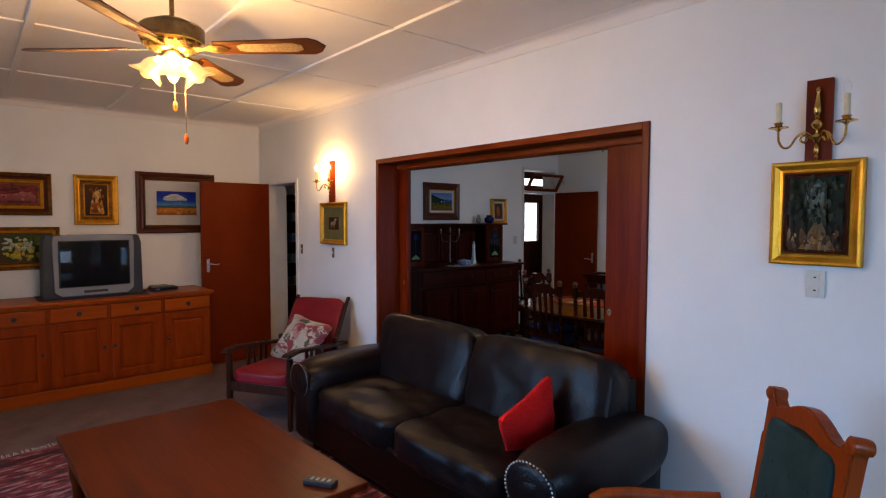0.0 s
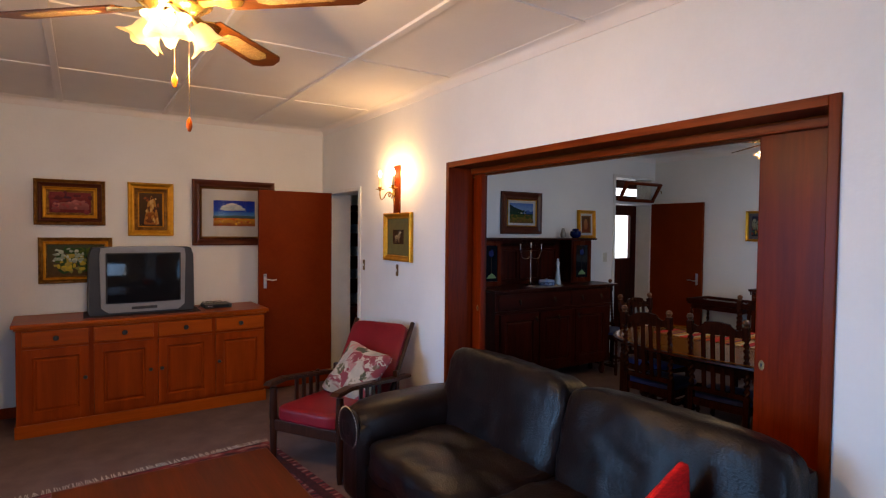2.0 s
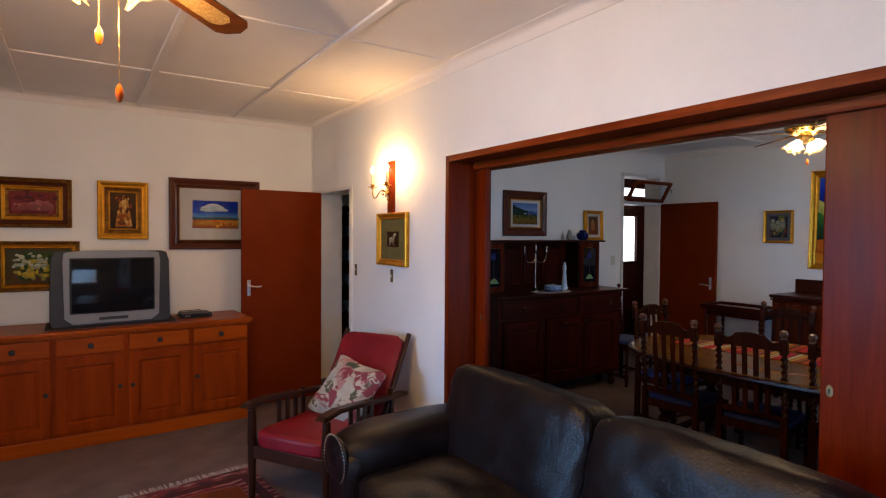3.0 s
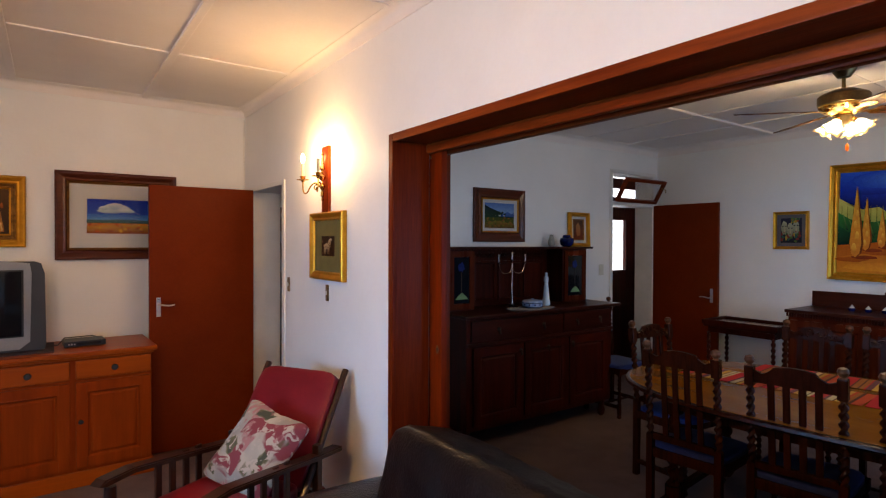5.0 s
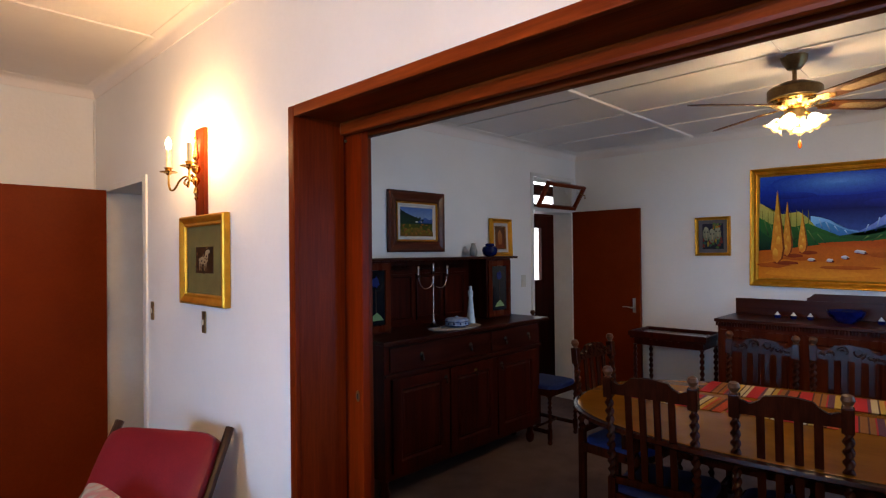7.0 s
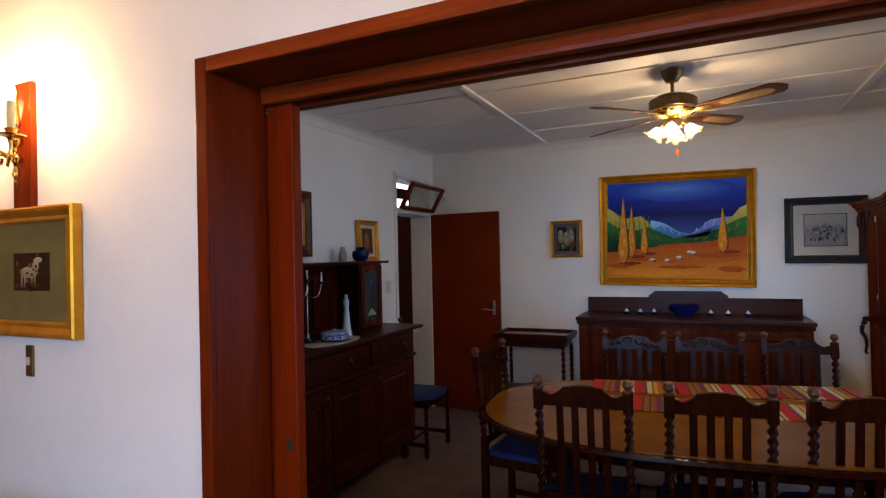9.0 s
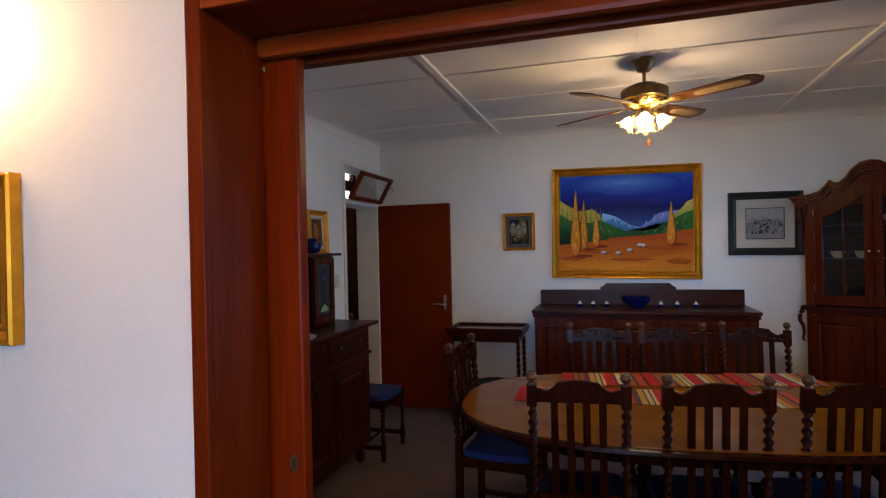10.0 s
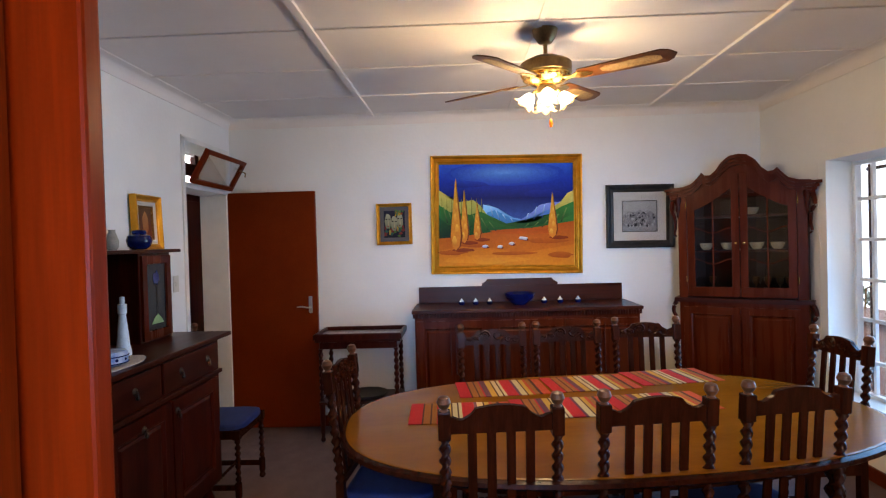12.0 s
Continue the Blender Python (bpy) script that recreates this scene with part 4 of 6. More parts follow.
picture("small upright gold framed painting of an ochre shape", pose(1.448, TV, 1.815), 0.385, 0.50,
        [(0.055, GOLD, 1.1), (0.030, GOLDDARK, 0.6), (0.012, GOLD, 0.4)],
        [(rect(0, 1, 0, 1), (0.06, 0.03, 0.012), (0.14, 0.07, 0.02)), (ridge(0.2, 0.85, 0.05, [0.1, 0.7, 0.92, 0.75, 0.12]), (0.42, 0.17, 0.03), (0.60, 0.34, 0.08)), (blob(0.5, 0.25, 0.25, 0.16, 12, 2), (0.20, 0.06, 0.015), (0.38, 0.16, 0.03))] + speckle(83, 30, [(0.50, 0.24, 0.05), (0.30, 0.10, 0.02), (0.14, 0.05, 0.02), (0.60, 0.40, 0.16)], 0.22, 0.80, 0.08, 0.85, 0.060))
picture("brown framed seascape print in a white mount behind the door", pose(2.21, TV, 1.80, 0, 0, 0), 0.805, 0.655,
        [(0.075, BROWNFRAME, 1.0), (0.016, GOLDDARK, 0.9), (0.110, MOUNT, 0)],
        [(rect(0, 1, 0.0, 0.34), (0.60, 0.12, 0.02), (0.70, 0.30, 0.04)), (rect(0, 1, 0.30, 0.42), (0.55, 0.28, 0.06), (0.15, 0.20, 0.22)), (rect(0, 1, 0.40, 1.0), (0.03, 0.12, 0.50), (0.010, 0.04, 0.36)), (rect(0, 1, 0.38, 0.56), (0.16, 0.34, 0.58), (0.05, 0.18, 0.52))] + [(blob(x, z, rx, rz, 16, k, 0.18), (0.36, 0.44, 0.52), (0.74, 0.74, 0.66)) for k, (x, z, rx, rz) in enumerate(((0.36, 0.66, 0.18, 0.08), (0.52, 0.72, 0.17, 0.11), (0.44, 0.80, 0.13, 0.09), (0.63, 0.66, 0.14, 0.06), (0.28, 0.74, 0.09, 0.06)))] + [(ridge(0, 1, 0.0, [0.20, 0.24, 0.22, 0.26, 0.23]), (0.34, 0.10, 0.03), (0.62, 0.36, 0.05)), (ridge(0, 1, 0.30, [0.40, 0.39, 0.42, 0.41, 0.39]), (0.10, 0.16, 0.10), (0.12, 0.20, 0.26))] + speckle(84, 26, [(0.50, 0.12, 0.03), (0.64, 0.40, 0.06), (0.30, 0.10, 0.05)], 0.04, 0.96, 0.04, 0.30, 0.03), True)
picture("gold framed still life of yellow and white flowers beside the television", pose(0.852, TV, 1.345, 0, 0, 0.0), 0.555, 0.405,
        [(0.034, GOLDDARK, 1.0), (0.022, GOLD, 0.8), (0.010, GOLDDARK, 0.5)],
        [(rect(0, 1, 0, 1), (0.16, 0.09, 0.03), (0.10, 0.11, 0.06))] + speckle(3, 46, [(0.10, 0.14, 0.03), (0.05, 0.10, 0.03)], 0.2, 0.8, 0.2, 0.85, 0.08) + speckle(5, 44, [(0.52, 0.40, 0.05), (0.40, 0.32, 0.08), (0.30, 0.28, 0.08)], 0.15, 0.85, 0.12, 0.65, 0.052) + speckle(9, 30, [(0.48, 0.50, 0.40), (0.34, 0.38, 0.30)], 0.12, 0.62, 0.45, 0.88, 0.042))
picture("gold framed animal print with an olive mount below the lit lamp", pose(3.162, 4.967, 1.585, 0, 0, -90), 0.485, 0.41,
        [(0.050, GOLD, 0.9), (0.095, GREENMOUNT, 0)],
        [(rect(0, 1, 0, 1), (0.10, 0.04, 0.015), (0.07, 0.035, 0.015)), (blob(0.42, 0.48, 0.24, 0.15, 14, 5, 0.15), (0.34, 0.26, 0.16), (0.52, 0.44, 0.30)), (blob(0.60, 0.66, 0.08, 0.16, 12, 6, 0.15), (0.44, 0.36, 0.24), (0.54, 0.46, 0.32)), (blob(0.68, 0.80, 0.11, 0.07, 10, 7, 0.15), (0.46, 0.38, 0.26), (0.56, 0.48, 0.34))] + [(rect(x, x + 0.045, 0.12, 0.42), (0.26, 0.19, 0.11), (0.44, 0.36, 0.24)) for x in (0.22, 0.31, 0.50, 0.58)] + speckle(85, 26, [(0.05, 0.025, 0.012), (0.13, 0.07, 0.03), (0.20, 0.13, 0.07)], 0.05, 0.95, 0.04, 0.95, 0.045))
picture("gold framed dark woodland painting under the unlit wall lamp", pose(3.162, 0.918, 1.655, 0, 0, -90), 0.338, 0.440,
        [(0.052, GOLD, 1.0), (0.016, BROWNFRAME, 0.7)],
        [(rect(0, 1, 0, 1), (0.07, 0.045, 0.018), (0.030, 0.045, 0.028)), (blob(0.52, 0.62, 0.20, 0.34, 16, 2, 0.25), (0.10, 0.10, 0.05), (0.13, 0.17, 0.14)), (blob(0.52, 0.66, 0.10, 0.22, 14, 6, 0.25), (0.18, 0.18, 0.11), (0.28, 0.32, 0.28)), ([(0.20, 0.0), (0.85, 0.0), (0.60, 0.38), (0.48, 0.38)], (0.30, 0.19, 0.09), (0.22, 0.17, 0.09)), (blob(0.5, 0.12, 0.26, 0.03, 12, 8), (0.42, 0.29, 0.15), (0.42, 0.30, 0.17))] + [([(x, 0.12), (x + 0.035, 0.12), (x + 0.02, 0.95), (x + 0.005, 0.95)], (0.030, 0.020, 0.010), (0.022, 0.022, 0.014)) for x in (0.10, 0.24, 0.33, 0.68, 0.78, 0.88)] + [(blob(x, z, 0.12, 0.09, 10, k, 0.35), (0.022, 0.032, 0.012), (0.045, 0.060, 0.024)) for k, (x, z) in enumerate(((0.15, 0.85), (0.32, 0.93), (0.75, 0.90), (0.88, 0.72), (0.12, 0.60), (0.86, 0.45)))] + speckle(86, 60, [(0.020, 0.028, 0.016), (0.045, 0.055, 0.032), (0.085, 0.090, 0.055)], 0.03, 0.97, 0.35, 0.97, 0.045) + speckle(87, 18, [(0.20, 0.22, 0.19), (0.12, 0.14, 0.11)], 0.40, 0.66, 0.45, 0.88, 0.030) + speckle(88, 34, [(0.30, 0.20, 0.10), (0.14, 0.085, 0.04), (0.08, 0.05, 0.03)], 0.05, 0.95, 0.03, 0.24, 0.045))
picture("brown framed farm landscape above the dark dresser", pose(5.096, 5.637, 1.855), 0.60, 0.475,
        [(0.085, BROWNFRAME, 0.8), (0.014, GOLD, 0.7), (0.030, MOUNT, 0.5)],
        [(rect(0, 1, 0, 0.5), (0.16, 0.14, 0.02), (0.09, 0.13, 0.03)), (rect(0, 1, 0.5, 1), (0.30, 0.42, 0.60), (0.12, 0.22, 0.46)), (ridge(0, 1, 0.42, [0.92, 0.80, 0.66, 0.56, 0.52, 0.60, 0.50]), (0.04, 0.09, 0.05), (0.02, 0.04, 0.06)), (ridge(0.55, 1, 0.46, [0.52, 0.60, 0.66, 0.58, 0.62]), (0.06, 0.12, 0.30), (0.10, 0.20, 0.44)), (rect(0.30, 0.36, 0.47, 0.51), (0.6, 0.6, 0.55), (0.7, 0.7, 0.65)), (rect(0.46, 0.53, 0.47, 0.52), (0.6, 0.6, 0.55), (0.7, 0.7, 0.65)), (rect(0.62, 0.66, 0.48, 0.52), (0.6, 0.6, 0.55), (0.7, 0.7, 0.65)), (ridge(0, 1, 0.0, [0.2, 0.26, 0.3, 0.22, 0.16]), (0.22, 0.12, 0.03), (0.26, 0.2, 0.04))] + speckle(89, 34, [(0.22, 0.19, 0.03), (0.12, 0.12, 0.03), (0.28, 0.15, 0.04)], 0.03, 0.97, 0.04, 0.42, 0.04) + speckle(90, 14, [(0.02, 0.05, 0.05), (0.03, 0.06, 0.03)], 0.15, 0.75, 0.47, 0.62, 0.03))
picture("small upright gold framed picture standing on the dresser top", pose(6.13, 5.625, 1.742, -2), 0.29, 0.345,
        [(0.040, GOLD, 1.2), (0.028, MOUNT, 0.6), (0.012, GOLDDARK, 0.5)],
        [(rect(0, 1, 0, 1), (0.25, 0.07, 0.03), (0.16, 0.10, 0.06)), (blob(0.5, 0.5, 0.25, 0.35, 12, 4), (0.38, 0.16, 0.06), (0.45, 0.25, 0.12))])
_faces = [(rect(0, 1, 0, 1), (0.03, 0.035, 0.05), (0.05, 0.05, 0.09))] + speckle(51, 34, [(0.10, 0.16, 0.05), (0.05, 0.12, 0.10), (0.35, 0.28, 0.06), (0.20, 0.05, 0.04)], 0.08, 0.92, 0.06, 0.45, 0.06)
for cx, cz, k in ((0.22, 0.60, 0), (0.50, 0.52, 1), (0.76, 0.62, 2)):
    _faces += [(blob(cx, cz, 0.145, 0.27, 16, 40 + k, 0.08), (0.24, 0.26, 0.18), (0.42, 0.42, 0.32)), (blob(cx + 0.02, cz - 0.04, 0.035, 0.12, 10, 50 + k, 0.1), (0.50, 0.44, 0.28), (0.34, 0.34, 0.26))]
    _faces += [(blob(cx + q, cz + 0.07, 0.040, 0.022, 9, 60 + k, 0.15), (0.02, 0.02, 0.03), (0.04, 0.04, 0.06)) for q in (-0.065, 0.075)] + [(blob(cx, cz - 0.17, 0.045, 0.016, 9, 70 + k, 0.1), (0.30, 0.07, 0.05), (0.34, 0.10, 0.06))]
_faces += speckle(53, 16, [(0.42, 0.30, 0.05), (0.30, 0.10, 0.03), (0.12, 0.20, 0.08)], 0.55, 0.95, 0.80, 0.95, 0.05)
picture("small gold framed picture of three pale masks in a grey mount", pose(7.493, 4.212, 1.735, 0, 0, -90), 0.305, 0.355,
        [(0.028, GOLD, 1.0), (0.034, GREYMOUNT, 0)], _faces)


def cypress(x, z0, z1, w):
    """A golden cypress: dark outline, body, pale lobes."""
    h = z1 - z0

    def leaf(k, dx=0.0):
        return [(x + dx, z0), (x + dx + w * 0.7 * k, z0 + h * 0.06), (x + dx + w * k, z0 + h * 0.20), (x + dx + w * 0.72 * k, z0 + h * 0.45), (x + dx + w * 0.30 * k, z0 + h * 0.75), (x + dx, z1), (x + dx - w * 0.30 * k, z0 + h * 0.75), (x + dx - w * 0.72 * k, z0 + h * 0.45), (x + dx - w * k, z0 + h * 0.20), (x + dx - w * 0.7 * k, z0 + h * 0.06)]
    out = [(blob(x + w * 1.2, z0 + 0.005, w * 1.8, 0.018, 12, 3), (0.30, 0.06, 0.01), (0.34, 0.08, 0.01)), (leaf(1.0), (0.26, 0.07, 0.012), (0.30, 0.14, 0.02)), (leaf(0.82, -w * 0.12), (0.66, 0.27, 0.035), (0.70, 0.42, 0.06))]
    for k, f in enumerate((0.14, 0.30, 0.45, 0.60)):
        out.append((blob(x - w * (0.38 - 0.5 * (k % 2)) * (1 - f), z0 + h * f, w * 0.36 * (1.1 - f), h * 0.07, 10, k, 0.1), (0.64, 0.27, 0.03), (0.80, 0.52, 0.10)))
    return out


_big = [(rect(0, 1, 0.40, 0.66), (0.08, 0.16, 0.45), (0.010, 0.018, 0.17)), (rect(0, 1, 0.66, 0.84), (0.010, 0.018, 0.17), (0.02, 0.065, 0.44)), (rect(0, 1, 0.84, 1.0), (0.02, 0.065, 0.44), (0.05, 0.16, 0.62))]
for k in range(12):
    f = 1 - k / 12
    _big.append((blob(0.50, 0.90, 0.44 * f, 0.12 * f, 26, 3 + k, 0.05), tuple(a + (b - a) * k / 11 for a, b in zip((0.022, 0.075, 0.46), (0.10, 0.26, 0.66))), tuple(a + (b - a) * k / 11 for a, b in zip((0.035, 0.11, 0.52), (0.18, 0.38, 0.76)))))
_big += [(blob(0.78, 0.70, 0.14, 0.04, 16, 3, 0.2), (0.012, 0.022, 0.20), (0.02, 0.05, 0.36)), (blob(0.22, 0.80, 0.16, 0.03, 16, 8, 0.2), (0.015, 0.03, 0.26), (0.03, 0.08, 0.44))]
_big += [(ridge(0.33, 0.66, 0.36, [0.60, 0.585, 0.56, 0.50, 0.47, 0.455, 0.42]), (0.08, 0.26, 0.55), (0.36, 0.66, 0.95)), (ridge(0.58, 0.92, 0.38, [0.43, 0.47, 0.52, 0.59, 0.605, 0.615, 0.62]), (0.10, 0.22, 0.55), (0.34, 0.42, 0.85)),
         (ridge(0.36, 0.60, 0.36, [0.52, 0.545, 0.50, 0.46, 0.44]), (0.05, 0.18, 0.42), (0.12, 0.36, 0.68)), (ridge(0.60, 0.88, 0.38, [0.42, 0.46, 0.48, 0.54, 0.50]), (0.07, 0.18, 0.46), (0.16, 0.36, 0.70)),
         (ridge(0, 0.36, 0.36, [0.745, 0.70, 0.64, 0.625, 0.63, 0.645, 0.59, 0.50]), (0.16, 0.30, 0.07), (0.74, 0.64, 0.20)), (ridge(0.86, 1.0, 0.40, [0.58, 0.62, 0.70, 0.73]), (0.16, 0.30, 0.07), (0.74, 0.62, 0.20))]
for k in range(9):
    x = 0.02 + 0.037 * k
    _big.append(([(x, 0.50), (x + 0.006, 0.50), (x + 0.004, 0.665 - 0.01 * (k % 3)), (x + 0.001, 0.66)], (0.10, 0.20, 0.05), (0.30, 0.24, 0.05)))
_big += [(ridge(0, 0.55, 0.28, [0.60, 0.53, 0.45, 0.50, 0.53, 0.48, 0.43, 0.38]), (0.010, 0.05, 0.03), (0.07, 0.26, 0.06)), (ridge(0.45, 1.0, 0.30, [0.40, 0.42, 0.41, 0.43, 0.50, 0.57, 0.62]), (0.010, 0.06, 0.03), (0.08, 0.28, 0.07)),
         (ridge(0, 0.34, 0.26, [0.48, 0.40, 0.36, 0.38, 0.40, 0.36]), (0.008, 0.035, 0.02), (0.03, 0.14, 0.05)), (ridge(0.60, 1.0, 0.32, [0.36, 0.385, 0.40, 0.44, 0.50]), (0.04, 0.16, 0.05), (0.07, 0.24, 0.06)), (ridge(0.20, 0.62, 0.30, [0.34, 0.42, 0.45, 0.41, 0.385, 0.37]), (0.02, 0.10, 0.03), (0.05, 0.20, 0.05)),
         (ridge(0.0, 1.0, 0.0, [0.27, 0.285, 0.31, 0.335, 0.35, 0.37, 0.40, 0.43]), (0.66, 0.25, 0.02), (0.50, 0.13, 0.012)), (ridge(0.0, 1.0, 0.0, [0.15, 0.20, 0.17, 0.12, 0.16, 0.20]), (0.74, 0.32, 0.03), (0.64, 0.23, 0.018)), (blob(0.62, 0.33, 0.26, 0.03, 16, 5, 0.2), (0.58, 0.16, 0.012), (0.48, 0.11, 0.01)), (blob(0.35, 0.06, 0.30, 0.04, 16, 6, 0.2), (0.80, 0.38, 0.04), (0.72, 0.30, 0.03))]
_big += [([(x, z), (x + 0.010, z - 0.004), (x + dx + 0.008, z - h), (x + dx, z - h)], (0.01, 0.05, 0.03), (0.20, 0.34, 0.10)) for x, z, dx, h in ((0.03, 0.58, 0.03, 0.16), (0.07, 0.53, 0.04, 0.15), (0.12, 0.47, 0.04, 0.13), (0.20, 0.49, 0.03, 0.14), (0.25, 0.50, 0.04, 0.16), (0.31, 0.47, 0.05, 0.12), (0.37, 0.43, 0.05, 0.09), (0.66, 0.41, -0.04, 0.05), (0.73, 0.42, -0.05, 0.06), (0.80, 0.44, -0.04, 0.07), (0.88, 0.50, -0.04, 0.11), (0.94, 0.56, -0.04, 0.14))]
_big += [([(x, z), (x + 0.008, z), (x + dx + 0.006, z - h), (x + dx, z - h)], (0.03, 0.12, 0.34), (0.50, 0.70, 0.92)) for x, z, dx, h in ((0.38, 0.57, 0.02, 0.09), (0.42, 0.54, 0.03, 0.09), (0.47, 0.50, 0.03, 0.06), (0.53, 0.46, 0.02, 0.04), (0.66, 0.51, -0.02, 0.08), (0.72, 0.57, -0.02, 0.12), (0.78, 0.59, -0.02, 0.13), (0.84, 0.60, -0.02, 0.12))]
_big += [(blob(x, z, rx, rz, 18, 20 + k, 0.18), (0.46, 0.12, 0.010), (0.54, 0.17, 0.014)) for k, (x, z, rx, rz) in enumerate(((0.10, 0.13, 0.10, 0.025), (0.26, 0.20, 0.10, 0.020), (0.80, 0.24, 0.14, 0.025), (0.55, 0.12, 0.16, 0.018), (0.90, 0.10, 0.09, 0.03)))]
for c in (cypress(0.287, 0.25, 0.63, 0.031), cypress(0.192, 0.22, 0.745, 0.034), cypress(0.130, 0.15, 0.855, 0.046), cypress(0.842, 0.265, 0.71, 0.039)):
    _big += c
for k, (x, z) in enumerate(((0.342, 0.19), (0.452, 0.185), (0.537, 0.215), (0.612, 0.268), (0.636, 0.262))):
    _big += [(blob(x + 0.006, z - 0.012, 0.024, 0.010, 9, k), (0.26, 0.05, 0.01), (0.3, 0.06, 0.01)), (blob(x, z, 0.022, 0.016, 9, k, 0.15), (0.35, 0.36, 0.44), (0.80, 0.80, 0.82)), (blob(x + 0.016, z - 0.006, 0.006, 0.007, 7, k), (0.06, 0.04, 0.03), (0.08, 0.05, 0.04))]
picture("large gold framed painting of cypresses, blue hills and orange ground", pose(7.493, 3.252, 1.790, 0, 0, -90) @ pose(0, 0, 0, 0, 1.0, 0), 1.285, 1.01,
        [(0.045, GOLD, 1.4), (0.028, GOLD, 0.9)], _big)
picture("black framed grey print in a white mount above the long sideboard", pose(7.493, 2.122, 1.742, 0, 0, -90) @ pose(0, 0, 0, 0, 0.6, 0), 0.565, 0.535,
        [(0.062, BLACKFRAME, 1.0), (0.075, MOUNT, 0), (0.006, BLACKFRAME, 0.35)],
        [(rect(0, 1, 0, 1), (0.36, 0.36, 0.37), (0.50, 0.50, 0.50)), (ridge(0, 1, 0.18, [0.5, 0.66, 0.58, 0.72, 0.60, 0.66, 0.5]), (0.30, 0.30, 0.31), (0.36, 0.36, 0.37))] + speckle(44, 70, [(0.07, 0.07, 0.08), (0.20, 0.20, 0.21), (0.42, 0.42, 0.42)], 0.06, 0.94, 0.18, 0.62, 0.030), True)


# ---- wall lamps ----
def sconce(m, lit, label, foot):
    e = empty("wall_lamp", m, label, "lamp")
    part("wall_plate", box(-0.048, 0.048, -0.020, 0, foot, 0.20, 0.003), MERANTI, e, "red-stained wooden back board")
    part("stem", lathe([(0.003, -0.135), (0.008, -0.122), (0.004, -0.112), (0.011, -0.098), (0.009, -0.080), (0.004, -0.070), (0.014, -0.052), (0.018, -0.042), (0.014, -0.032), (0.005, -0.024), (0.005, -0.012), (0.017, -0.002), (0.022, 0.012), (0.017, 0.024), (0.006, 0.032), (0.011, 0.040), (0.006, 0.048), (0.015, 0.062), (0.013, 0.085), (0.007, 0.125), (0.005, 0.140), (0.010, 0.150), (0.006, 0.160), (0, 0.168)], 18, pose(0, -0.036, 0)), BRASS, e, smooth=True)
    for s in (-1, 1):
        a = part("arm", tube(curve([(s * 0.028, -0.060, -0.045), (s * 0.038, -0.060, -0.062), (s * 0.050, -0.068, -0.050), (s * 0.040, -0.060, -0.032), (s * 0.012, -0.048, -0.045), (0, -0.045, -0.045), (s * 0.012, -0.050, -0.040), (s * 0.034, -0.066, -0.022), (s * 0.058, -0.085, -0.040), (s * 0.078, -0.100, -0.078), (s * 0.100, -0.110, -0.082), (s * 0.117, -0.112, -0.055), (s * 0.120, -0.112, -0.012)], 5), 0.0048, 8), BRASS, e, smooth=True)
        part("drip_pan", lathe([(0.006, -0.012), (0.014, -0.004), (0.036, 0.0), (0.038, 0.004), (0.012, 0.004), (0.015, 0.016), (0.019, 0.022), (0.012, 0.024)], 16, pose(s * 0.12, -0.112, 0)), BRASS, a, smooth=True)
        part("candle", lathe([(0.0115, 0.02), (0.0115, 0.105), (0.006, 0.108)], 14, pose(s * 0.12, -0.112, 0)), CANDLE, a, smooth=True)
        if lit or s > 0:
            bulb = part("bulb", lathe([(0.006, 0.106), (0.013, 0.124), (0.0135, 0.136), (0.008, 0.155), (0, 0.166)], 12, pose(s * 0.12, -0.112, 0)), BULB if lit else GLASS, a, smooth=True)
            bulb.visible_shadow = not lit
    return e


sconce(pose(3.164, 4.994, 1.99, 0, 0, -90), True, "lit brass double candle wall lamp on a red wooden plate", -0.20)
sconce(pose(3.164, 0.918, 2.012, 0, 0, -90), False, "unlit brass double candle wall lamp on a red wooden plate", -0.137)


